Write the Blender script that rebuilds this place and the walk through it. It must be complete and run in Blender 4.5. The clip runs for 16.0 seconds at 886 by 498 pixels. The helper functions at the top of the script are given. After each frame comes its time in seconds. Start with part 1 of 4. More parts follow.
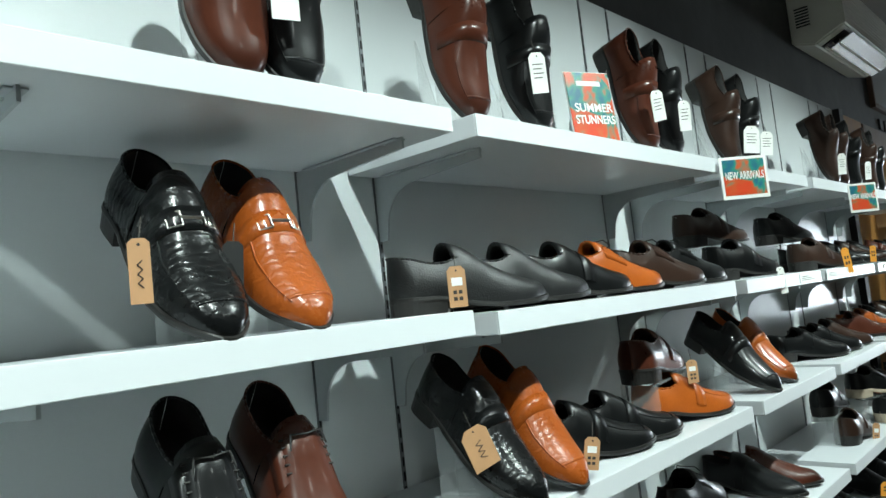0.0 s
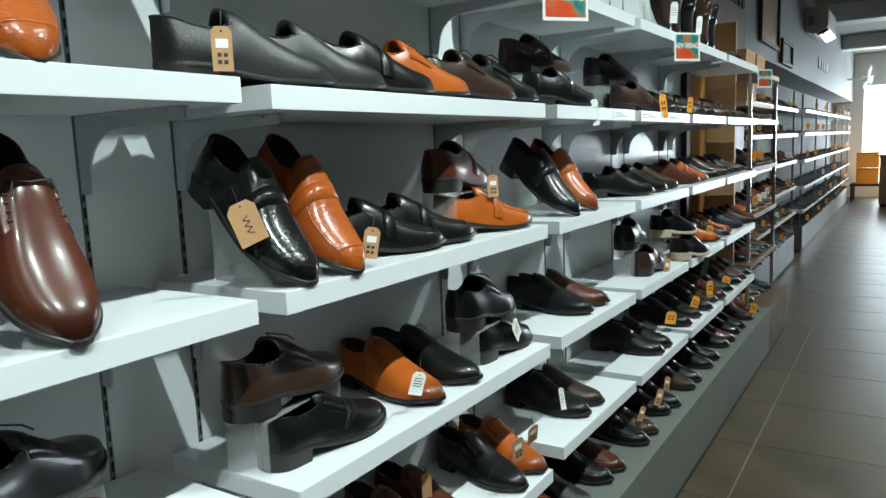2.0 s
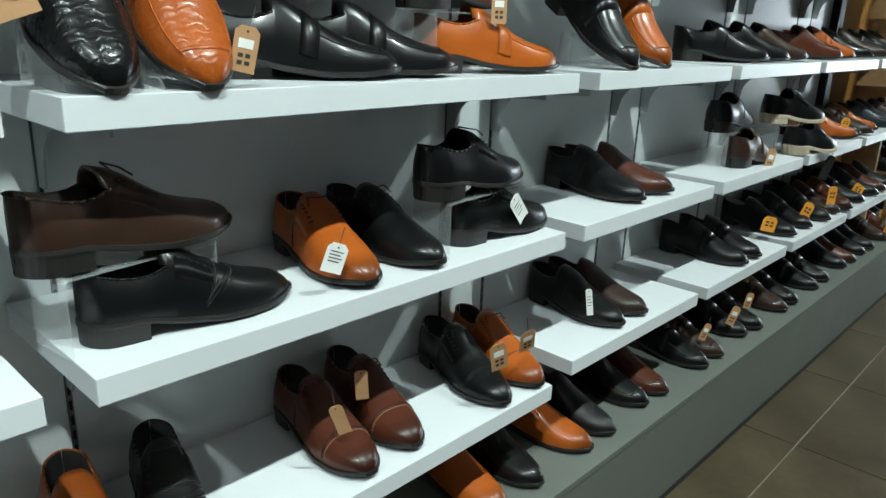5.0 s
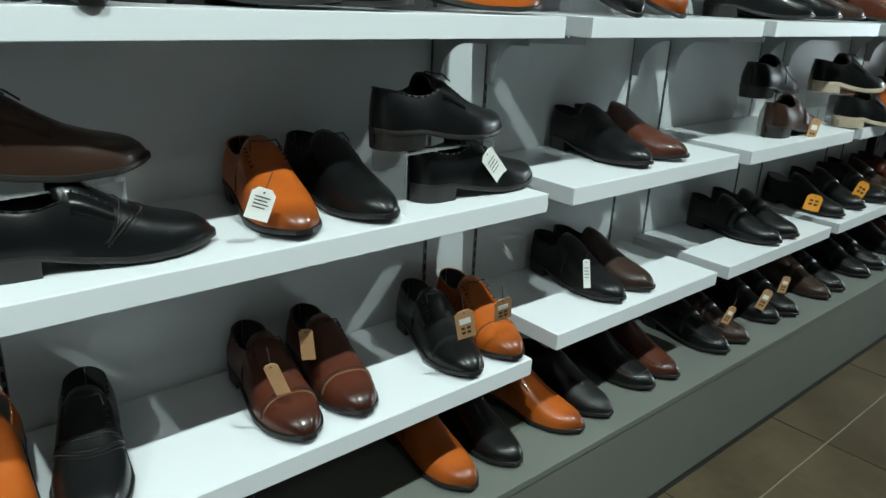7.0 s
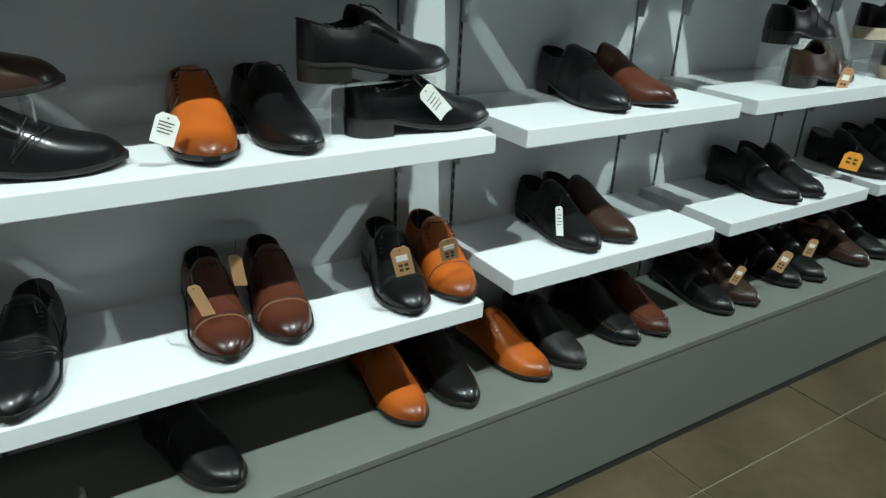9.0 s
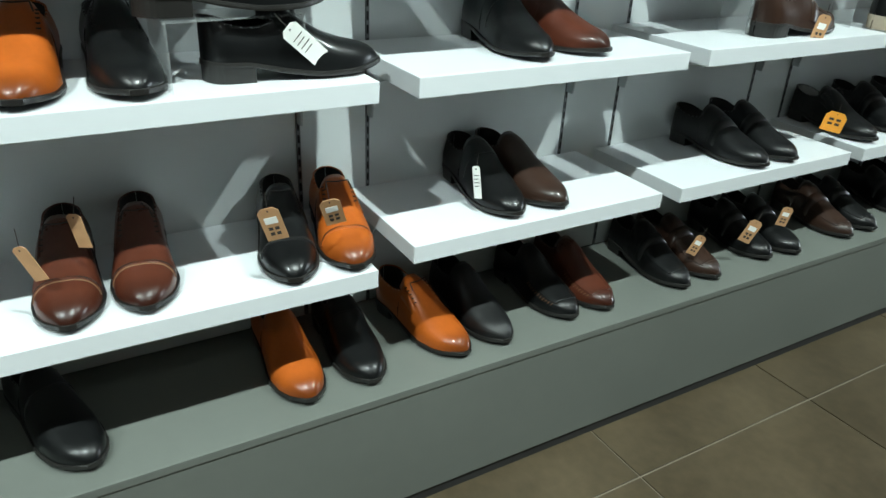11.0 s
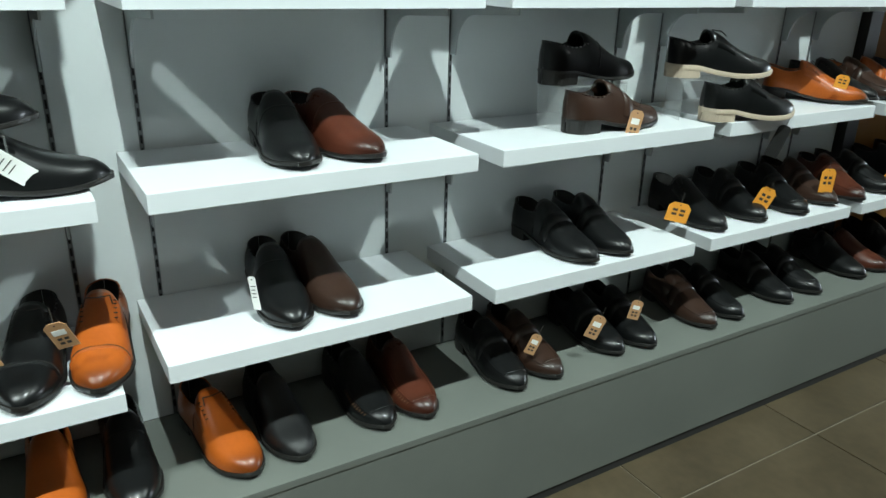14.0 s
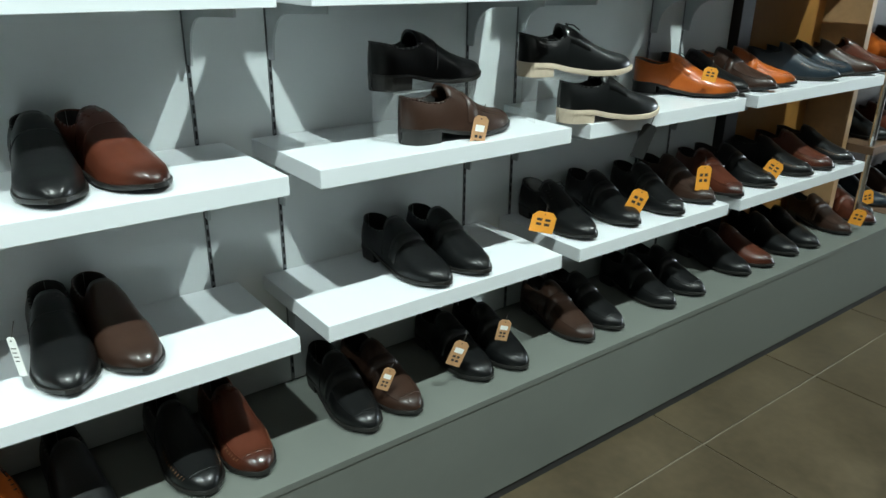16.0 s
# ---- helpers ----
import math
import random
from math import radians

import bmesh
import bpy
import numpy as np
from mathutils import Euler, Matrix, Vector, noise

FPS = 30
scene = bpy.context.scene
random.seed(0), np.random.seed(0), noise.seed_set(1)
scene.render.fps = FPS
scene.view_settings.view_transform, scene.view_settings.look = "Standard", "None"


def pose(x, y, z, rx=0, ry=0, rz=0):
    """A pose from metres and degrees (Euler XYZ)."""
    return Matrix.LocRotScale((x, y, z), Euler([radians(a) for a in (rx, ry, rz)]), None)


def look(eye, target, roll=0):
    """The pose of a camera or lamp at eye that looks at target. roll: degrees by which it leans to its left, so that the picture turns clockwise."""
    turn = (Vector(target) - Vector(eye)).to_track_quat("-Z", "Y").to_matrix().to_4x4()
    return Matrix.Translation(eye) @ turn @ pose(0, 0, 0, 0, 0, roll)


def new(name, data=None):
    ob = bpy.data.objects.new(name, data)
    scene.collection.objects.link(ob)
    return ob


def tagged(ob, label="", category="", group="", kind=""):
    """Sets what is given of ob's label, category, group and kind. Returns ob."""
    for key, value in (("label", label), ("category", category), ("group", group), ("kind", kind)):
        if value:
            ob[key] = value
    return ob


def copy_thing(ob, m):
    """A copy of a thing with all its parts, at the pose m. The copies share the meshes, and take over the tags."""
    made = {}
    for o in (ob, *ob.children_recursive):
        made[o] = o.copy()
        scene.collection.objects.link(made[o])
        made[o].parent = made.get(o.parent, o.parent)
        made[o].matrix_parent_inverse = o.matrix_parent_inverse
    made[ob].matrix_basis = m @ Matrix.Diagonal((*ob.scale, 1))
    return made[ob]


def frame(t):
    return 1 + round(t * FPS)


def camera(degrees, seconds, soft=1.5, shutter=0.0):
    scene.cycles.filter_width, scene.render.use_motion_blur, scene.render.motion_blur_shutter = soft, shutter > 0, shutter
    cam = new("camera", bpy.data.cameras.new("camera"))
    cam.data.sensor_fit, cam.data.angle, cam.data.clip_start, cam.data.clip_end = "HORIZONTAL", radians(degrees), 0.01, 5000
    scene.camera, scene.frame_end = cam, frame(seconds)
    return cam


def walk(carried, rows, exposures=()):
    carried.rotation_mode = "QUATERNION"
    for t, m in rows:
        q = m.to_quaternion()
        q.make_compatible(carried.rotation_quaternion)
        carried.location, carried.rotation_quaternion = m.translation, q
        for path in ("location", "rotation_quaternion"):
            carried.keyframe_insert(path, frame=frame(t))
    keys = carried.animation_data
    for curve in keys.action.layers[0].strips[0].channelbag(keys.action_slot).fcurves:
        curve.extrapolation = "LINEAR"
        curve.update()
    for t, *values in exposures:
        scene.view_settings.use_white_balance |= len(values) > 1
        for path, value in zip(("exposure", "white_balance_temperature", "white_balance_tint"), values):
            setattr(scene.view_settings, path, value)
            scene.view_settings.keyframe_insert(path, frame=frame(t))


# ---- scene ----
cam = camera(63.0, 16.0)
METRES, EYE, TILT, LEAN, TURN = 2.2, 1.5, 0.0, 0.0, 42.5
ROWS = [
    (0.0, 0.0, 0.0, 0.0, 0.49, 4.5, 6.2),
    (0.5, 0.0192, -0.0045, -0.0139, -2.23, 0.56, 4.57),
    (1.0, 0.0317, -0.0008, -0.0292, -4.63, -2.96, 3.75),
    (1.5, 0.0371, -0.0051, -0.0403, -7.0, -5.53, 3.28),
    (2.0, 0.0557, 0.0022, -0.0518, -9.9, -7.86, 2.34),
    (2.5, 0.0702, 0.0398, -0.0618, -11.6, -10.01, 0.74),
    (3.0, 0.0797, 0.0786, -0.0731, -10.54, -11.16, -0.69),
    (3.5, 0.0908, 0.1155, -0.0777, -10.98, -11.81, -1.03),
    (4.0, 0.115, 0.1332, -0.0821, -10.16, -11.64, -1.15),
    (4.5, 0.1627, 0.1457, -0.092, -3.87, -15.24, -0.94),
    (7.0, 0.2802, 0.1978, -0.1241, 6.94, -19.78, -2.73),
    (7.5, 0.3094, 0.2106, -0.1268, 8.39, -21.15, -1.18),
    (8.0, 0.3415, 0.2025, -0.124, 14.21, -21.46, -1.61),
    (8.5, 0.3753, 0.1995, -0.1285, 16.82, -21.78, -2.23),
    (9.0, 0.402, 0.2159, -0.1287, 15.02, -23.9, -2.56),
    (9.5, 0.4337, 0.2467, -0.1396, 13.09, -24.47, -3.06),
    (12.0, 0.5358, 0.3324, -0.1485, 21.91, -27.29, -1.61),
    (12.5, 0.574, 0.349, -0.1427, 23.45, -24.79, -1.47),
    (13.0, 0.6094, 0.3555, -0.1328, 24.33, -22.67, -1.35),
    (13.5, 0.6314, 0.3669, -0.1232, 20.81, -21.96, -0.42),
    (14.0, 0.6544, 0.3925, -0.124, 16.59, -21.31, -1.52),
    (14.5, 0.6784, 0.4274, -0.1274, 14.77, -22.18, -1.81),
    (15.0, 0.6982, 0.4597, -0.1239, 13.94, -22.49, -1.68),
    (15.5, 0.7164, 0.4845, -0.1296, 11.82, -22.92, -1.87),
    (16.0, 0.7223, 0.498, -0.1242, 10.64, -21.62, -0.63),
]
walk(cam, [(t, pose(0, 0, EYE, TILT, LEAN, TURN) @ pose(METRES * x, METRES * y, METRES * z, 90 + pitch, roll, yaw)) for t, x, y, z, yaw, pitch, roll in ROWS],
     exposures=[(0.0, 0.1), (4.0, 0.1), (7.0, 0.05), (9.5, 0.38), (12.0, 0.58), (14.0, 0.5), (16.0, 0.58)])

# ---- world and lights ----
world = bpy.data.worlds.new("world")
scene.world = world
world.use_nodes = True
world.node_tree.nodes["Background"].inputs[0].default_value = (0.75, 0.85, 0.9, 1)
world.node_tree.nodes["Background"].inputs[1].default_value = 0.35

WALL = -0.95      # face of the display wall
FRONT = -0.65     # front edge of the shelves
CEIL = 3.0
ROWS_Z = [1.74, 1.45, 1.16, 0.86, 0.56]   # undersides of the five shelf rows
THICK = 0.034
BAYS = [(-1.12, -0.57), (-0.51, 0.10), (0.16, 0.757), (0.81, 1.70), (1.77, 2.376), (2.435, 3.05), (3.11, 3.725), (3.785, 4.55)]
PLINTH = 0.31


POWER = 172
FILL = 9


# ---- materials ----
def mat(name, colour, rough=0.5, metal=0.0, vary=0.08, scale=8.0, bump=0.0, bump_scale=60.0, coat=0.0, spec=0.5, random_shift=0.0):
    """A node material with two scales of colour variation, uneven gloss and a fine relief."""
    m = bpy.data.materials.new(name)
    m.use_nodes = True
    nt = m.node_tree
    b = nt.nodes["Principled BSDF"]
    b.inputs["Metallic"].default_value = metal
    b.inputs["Coat Weight"].default_value = coat
    b.inputs["Coat Roughness"].default_value = 0.09
    b.inputs["Specular IOR Level"].default_value = spec
    tc = nt.nodes.new("ShaderNodeTexCoord")
    n1 = nt.nodes.new("ShaderNodeTexNoise")
    n1.inputs["Scale"].default_value = scale
    n1.inputs["Detail"].default_value = 6
    n2 = nt.nodes.new("ShaderNodeTexNoise")
    n2.inputs["Scale"].default_value = scale * 9
    n2.inputs["Detail"].default_value = 3
    nt.links.new(tc.outputs["Object"], n1.inputs["Vector"])
    nt.links.new(tc.outputs["Object"], n2.inputs["Vector"])
    add = nt.nodes.new("ShaderNodeMath")
    add.operation = "MULTIPLY_ADD"
    add.inputs[1].default_value = 0.35
    nt.links.new(n2.outputs["Fac"], add.inputs[0])
    nt.links.new(n1.outputs["Fac"], add.inputs[2])
    ramp = nt.nodes.new("ShaderNodeMapRange")
    ramp.inputs["From Min"].default_value = 0.35
    ramp.inputs["From Max"].default_value = 1.0
    ramp.inputs["To Min"].default_value = 1 - vary
    ramp.inputs["To Max"].default_value = 1 + vary
    nt.links.new(add.outputs[0], ramp.inputs["Value"])
    mul = nt.nodes.new("ShaderNodeMix")
    mul.data_type = "RGBA"
    mul.blend_type = "MULTIPLY"
    mul.inputs["Factor"].default_value = 1
    mul.inputs["A"].default_value = (*colour, 1)
    src = ramp.outputs[0]
    if random_shift:
        info = nt.nodes.new("ShaderNodeObjectInfo")
        mr = nt.nodes.new("ShaderNodeMapRange")
        mr.inputs["To Min"].default_value = 1 - random_shift
        mr.inputs["To Max"].default_value = 1 + random_shift
        nt.links.new(info.outputs["Random"], mr.inputs["Value"])
        mm = nt.nodes.new("ShaderNodeMath")
        mm.operation = "MULTIPLY"
        nt.links.new(mr.outputs[0], mm.inputs[0])
        nt.links.new(src, mm.inputs[1])
        src = mm.outputs[0]
    nt.links.new(src, mul.inputs["B"])
    nt.links.new(mul.outputs["Result"], b.inputs["Base Color"])
    rr = nt.nodes.new("ShaderNodeMapRange")
    rr.inputs["From Min"].default_value = 0.35
    rr.inputs["From Max"].default_value = 1.0
    rr.inputs["To Min"].default_value = rough * (1 - min(0.2, 2 * vary))
    rr.inputs["To Max"].default_value = min(1, rough * (1 + min(0.25, 2 * vary)))
    nt.links.new(add.outputs[0], rr.inputs["Value"])
    nt.links.new(rr.outputs[0], b.inputs["Roughness"])
    if bump:
        n3 = nt.nodes.new("ShaderNodeTexNoise")
        n3.inputs["Scale"].default_value = bump_scale
        n3.inputs["Detail"].default_value = 5
        nt.links.new(tc.outputs["Object"], n3.inputs["Vector"])
        bp = nt.nodes.new("ShaderNodeBump")
        bp.inputs["Strength"].default_value = bump
        bp.inputs["Distance"].default_value = 0.002
        nt.links.new(n3.outputs["Fac"], bp.inputs["Height"])
        nt.links.new(bp.outputs[0], b.inputs["Normal"])
    return m


def glow(name, colour, strength):
    m = bpy.data.materials.new(name)
    m.use_nodes = True
    b = m.node_tree.nodes["Principled BSDF"]
    b.inputs["Base Color"].default_value = (*colour, 1)
    b.inputs["Emission Color"].default_value = (*colour, 1)
    b.inputs["Emission Strength"].default_value = strength
    return m


M_PANEL = mat("grey_laminate", (0.70, 0.735, 0.742), 0.22, vary=0.03, scale=1.5, bump=0.03, bump_scale=14)
M_SHELF = mat("white_laminate", (0.64, 0.665, 0.685), 0.28, vary=0.012, scale=2, bump=0.008, bump_scale=30)
M_SLOT = mat("slotted_steel", (0.22, 0.23, 0.24), 0.4, metal=0.8, vary=0.1)
M_HOLE = mat("slot_hole", (0.01, 0.01, 0.01), 0.8)
M_BRACKET = mat("grey_painted_steel", (0.42, 0.45, 0.46), 0.4, vary=0.08, scale=12, bump=0.03)
M_PLINTH = mat("grey_painted_plinth", (0.128, 0.138, 0.124), 0.45, vary=0.12, scale=3, bump=0.08, bump_scale=35)
M_KICK = mat("black_toe_kick", (0.02, 0.02, 0.02), 0.6)
M_GROUT = mat("grout", (0.17, 0.145, 0.11), 0.85, vary=0.2, scale=20)
M_TILE = mat("brown_grey_stone_tile", (0.064, 0.048, 0.028), 0.36, vary=0.55, scale=3.6, bump=0.12, bump_scale=22, spec=0.3, random_shift=0.10)
M_PLASTER = mat("grey_plaster", (0.30, 0.30, 0.29), 0.8, vary=0.08, scale=2, bump=0.1, bump_scale=40)
# shade above the panels is put into this near-black wall colour
M_SHADEWALL = mat("shade_darkened_plaster", (0.035, 0.035, 0.033), 0.7, vary=0.1, scale=2, bump=0.1)
M_DIM = mat("mid_grey_paint", (0.16, 0.16, 0.155), 0.7, vary=0.08, scale=2)
M_GREYP = mat("grey_paint", (0.25, 0.265, 0.26), 0.6, vary=0.06, scale=2)
M_CEIL = mat("ceiling_paint", (0.30, 0.30, 0.29), 0.85, vary=0.06, scale=2)
M_WHITEP = mat("white_paint", (0.75, 0.76, 0.76), 0.6, vary=0.05, scale=2)
M_TAN = mat("tan_veneer", (0.42, 0.20, 0.05), 0.45, vary=0.2, scale=5)
M_WOOD = mat("oak_veneer", (0.40, 0.24, 0.12), 0.5, vary=0.25, scale=6, bump=0.06)
M_DARKWOOD = mat("dark_brown_panel", (0.10, 0.055, 0.03), 0.5, vary=0.2, scale=6)
M_CHROME = mat("chrome", (0.75, 0.75, 0.75), 0.15, metal=1.0, vary=0.03)
M_BLACKM = mat("black_plastic", (0.015, 0.015, 0.015), 0.45)
M_PLASTIC = mat("off_white_plastic", (0.66, 0.64, 0.58), 0.4, vary=0.06)


# ---- building helpers ----
def mesh_of(name, bm, material, smooth=False):
    bmesh.ops.recalc_face_normals(bm, faces=bm.faces)
    me = bpy.data.meshes.new(name)
    bm.to_mesh(me)
    bm.free()
    for m in material if isinstance(material, (list, tuple)) else [material]:
        me.materials.append(m)
    if smooth:
        for p in me.polygons:
            p.use_smooth = True
    return me


def part(name, bm, material, parent, label="", smooth=False):
    ob = new(name, mesh_of(name, bm, material, smooth))
    ob.parent = parent
    return tagged(ob, label=label)


def thing(name, bm, material, label, category, group="", kind="", smooth=False):
    return tagged(new(name, mesh_of(name, bm, material, smooth)), label, category, group, kind)


def base(name, m, label, category, group="", kind=""):
    ob = new(name)
    ob.empty_display_size = 0.05
    ob.matrix_world = m
    return tagged(ob, label, category, group, kind)


def box(x0, y0, z0, x1, y1, z1, bevel=0.0, bm=None):
    bm = bm or bmesh.new()
    r = bmesh.ops.create_cube(bm, size=1)
    bmesh.ops.scale(bm, vec=(x1 - x0, y1 - y0, z1 - z0), verts=r["verts"])
    bmesh.ops.translate(bm, vec=((x0 + x1) / 2, (y0 + y1) / 2, (z0 + z1) / 2), verts=r["verts"])
    if bevel:
        es = list({e for v in r["verts"] for e in v.link_edges})
        bmesh.ops.bevel(bm, geom=es, offset=bevel, segments=2, affect="EDGES", profile=0.6)
    return bm


def rod(p, q, r, bm=None, n=10):
    bm = bm or bmesh.new()
    p, q = Vector(p), Vector(q)
    m = Matrix.Translation((p + q) / 2) @ (q - p).to_track_quat("Z", "Y").to_matrix().to_4x4()
    bmesh.ops.create_cone(bm, cap_ends=True, segments=n, radius1=r, radius2=r, depth=(q - p).length, matrix=m)
    return bm


def slab(outline, thick, axis=1, bm=None):
    """A flat plate: outline points in a plane, given thickness along the axis, centred on it."""
    bm = bm or bmesh.new()
    def at(a, b, d):
        return [(d, a, b), (a, d, b), (a, b, d)][axis]
    lo = [bm.verts.new(at(a, b, -thick / 2)) for a, b in outline]
    hi = [bm.verts.new(at(a, b, thick / 2)) for a, b in outline]
    bm.faces.new(lo)
    bm.faces.new(hi[::-1])
    for i in range(len(lo)):
        j = (i + 1) % len(lo)
        bm.faces.new((lo[i], hi[i], hi[j], lo[j]))
    return bm


# ---- shell of the shop ----
Y0, Y1, X1 = -2.2, 18.0, 3.4
STEP = 5.85     # beyond this the wall stands further back, under a bulkhead
# display wall coloured darker than the other plaster, standing in for shade up high
thing("wall_display", box(WALL - 0.2, Y0, 0, WALL - 0.018, STEP, CEIL), M_SHADEWALL, "grey plastered wall behind the shoe display, colour darkened for shade", "wall", kind="structure")
thing("wall_far", box(WALL - 0.6, STEP, 0, WALL - 0.4, Y1, CEIL), M_PLASTER, "grey shop wall behind the far shoe racks", "wall", kind="structure")
thing("bulkhead", box(WALL - 0.4, STEP, 2.02, WALL - 0.018, Y1, CEIL), M_GREYP, "grey painted bulkhead over the far racks", "bulkhead", kind="structure")
thing("wall_back", box(WALL - 0.2, Y0 - 0.2, 0, X1, Y0, CEIL), M_PLASTER, "plain grey shop wall", "wall", kind="structure")
thing("wall_side", box(X1, Y0 - 0.2, 0, X1 + 0.2, Y1, CEIL), M_DIM, "plain mid-grey shop wall", "wall", kind="structure")
thing("ceiling", box(WALL - 0.6, Y0 - 0.2, CEIL, X1 + 0.2, Y1 + 0.3, CEIL + 0.15), M_CEIL, "grey painted shop ceiling", "ceiling", kind="structure")
fl = thing("floor", box(WALL - 0.6, Y0 - 0.2, -0.15, X1 + 0.2, Y1 + 0.3, -0.004), M_GROUT, "brown-grey stone tiled floor with pale joints", "floor", kind="structure")

# spotlights in the ceiling over the aisle
M_LENS = glow("spot_lens", (1.0, 0.97, 0.92), 12)
SPOTS = [(0.42, -1.0, 1), (0.42, 0.25, 1), (0.42, 1.66, 1), (0.42, 3.28, 0.95), (0.42, 5.1, 0.6), (0.42, 6.8, 0.4), (0.42, 9.2, 0.6), (0.42, 11.7, 0.6), (0.42, 14.4, 0.8)]
for sx, sy, dim in SPOTS:
    lamp = bpy.data.lights.new("spot", "SPOT")
    lamp.energy = POWER * dim
    lamp.color = (0.84, 1.0, 0.96)
    lamp.spot_size = radians(104)
    lamp.spot_blend = 0.7
    lamp.shadow_soft_size = 0.022
    o = new("spot_lamp", lamp)
    o.matrix_world = look((sx, sy, CEIL - 0.13), (-0.42, sy, 0.3))
    fx = base("ceiling_spotlight", look((sx, sy, CEIL - 0.10), (-0.42, sy, 0.3)), "white tilted ceiling spotlight with glowing lens", "spotlight", "ceiling spotlights")
    can = bmesh.new()
    bmesh.ops.create_cone(can, cap_ends=False, segments=20, radius1=0.045, radius2=0.040, depth=0.09, matrix=Matrix.Translation((0, 0, 0.03)))
    part("housing", can, M_WHITEP, fx)
    part("lens", rod((0, 0, 0.060), (0, 0, 0.062), 0.036, n=20), M_LENS, fx, "glowing lens")
    part("stem", rod((0, 0, 0.07), (0, 0, 0.11), 0.012), M_WHITEP, fx)
# general downlights over the rest of the shop
for sy in (-1.0, 1.3, 3.6, 6.2, 10.0):
    lamp = bpy.data.lights.new("downlight", "SPOT")
    lamp.energy = FILL * (1 if sy < 3 else 0.5)
    lamp.color = (0.88, 1.0, 0.97)
    lamp.spot_size, lamp.spot_blend, lamp.shadow_soft_size = radians(165), 0.3, 0.12
    o = new("downlight_lamp", lamp)
    o.matrix_world = pose(1.9, sy, CEIL - 0.06)
    dl = base("ceiling_downlight", pose(1.9, sy, CEIL), "round white recessed ceiling downlight", "downlight", "ceiling downlights")
    part("trim_ring", rod((0, 0, -0.012), (0, 0, 0), 0.10, n=28), M_WHITEP, dl)
    part("diffuser", rod((0, 0, -0.016), (0, 0, -0.0125), 0.085, n=28), M_LENS, dl, "glowing diffuser")
# daylight from the shop window at the far end
day = bpy.data.lights.new("window_daylight", "AREA")
day.shape, day.size, day.size_y, day.energy, day.color = "RECTANGLE", 3.6, 2.1, 320, (0.80, 0.93, 1.0)
o = new("window_daylight", day)
o.matrix_world = look((1.3, 17.7, 1.25), (1.3, 0, 1.0))

# ---- display wall: panels, slotted uprights ----
UPS = [-0.62, -0.46, 0.055, 0.222, 0.705, 0.874, 1.67, 1.817, 2.328, 2.489, 2.992, 3.151, 3.669, 3.822]
PTOP = 2.28
edges = [-1.5] + UPS + [4.075]
for a, b in zip(edges, edges[1:]):
    thing("wall_panel", box(WALL - 0.018, a + 0.004, PLINTH, WALL, b - 0.004, PTOP, 0.0015), M_PANEL, "glossy light grey laminate wall panel behind shelves", "wall panel", "wall panels", kind="structure")


def upright(y):
    up = base("slotted_upright", pose(WALL, y, PLINTH), "grey steel slotted upright set in wall", "shelf upright", "slotted uprights")
    part("rail", box(-0.012, -0.0038, 0, 0.0015, 0.0038, PTOP - PLINTH - 0.01), M_SLOT, up)
    bm = bmesh.new()
    z = 0.02
    while z < PTOP - PLINTH - 0.05:
        box(0.0012, -0.002, z, 0.0021, 0.002, z + 0.016, 0, bm)
        z += 0.025
    tagged(part("slot_strip", bm, M_HOLE, up), kind="stuff")


for y in UPS:
    upright(y)


def bracket(y, z):
    """A curved steel arm under a shelf, hooked into an upright."""
    br = base("shelf_bracket", pose(WALL, y, z), "curved grey steel shelf bracket hooked in upright", "bracket", "shelf brackets")
    pts = [(0.002, 0), (0.25, 0), (0.25, -0.016), (0.10, -0.024)]
    for k in range(1, 8):
        a = k / 7 * math.pi / 2
        pts.append((0.10 - 0.075 * math.sin(a), -0.024 - 0.075 * (1 - math.cos(a))))
    pts += [(0.022, -0.115), (0.002, -0.115)]
    part("arm", slab(pts, 0.004, 1), M_BRACKET, br)
    part("flange", box(0.03, -0.011, -0.003, 0.245, 0.011, -0.0005, 0.0008), M_BRACKET, br)
    part("screw", rod((0.215, 0, -0.006), (0.215, 0, -0.003), 0.004), M_CHROME, br)


def shelf(y0, y1, z):
    sh = base("shelf", pose(WALL, y0, z), "white laminated shelf board on steel brackets", "shelf", "white shelves")
    part("board", box(0.006, 0, 0, FRONT - WALL - 0.0032, y1 - y0, THICK, 0.0015), M_SHELF, sh)
    part("front_edge", box(FRONT - WALL - 0.003, 0, 0, FRONT - WALL, y1 - y0, THICK, 0.001), M_SHELF, sh, "white edge band")


for i, (a, b) in enumerate(BAYS):
    for r, z in enumerate(ROWS_Z):
        z -= 0.03 if (i, r) == (3, 4) else 0
        z += 0.006 if (i, r) == (2, 1) else 0
        shelf(a, b, z)
        for y in UPS:
            if a - 0.02 < y < b + 0.02:
                bracket(y, z)

# plinth
pl = base("plinth", pose(0, 0, 0), "long grey painted display plinth on dark toe kick", "plinth", kind="structure")
part("top_board", box(WALL, -1.5, PLINTH - 0.018, -0.618, 4.95, PLINTH, 0.002), M_PLINTH, pl)
part("front_board", box(-0.638, -1.5, 0.028, -0.62, 4.95, PLINTH - 0.018, 0.001), M_PLINTH, pl)
part("toe_kick", box(-0.655, -1.5, 0, -0.624, 5.7, 0.027), M_KICK, pl)
part("top_board", box(WALL, 4.954, PLINTH - 0.018, -0.618, 5.72, PLINTH, 0.002), M_DARKWOOD, pl, "dark brown veneered top")
part("front_board", box(-0.638, 4.954, 0.028, -0.62, 5.72, PLINTH - 0.018, 0.001), M_DARKWOOD, pl, "dark brown veneered front")
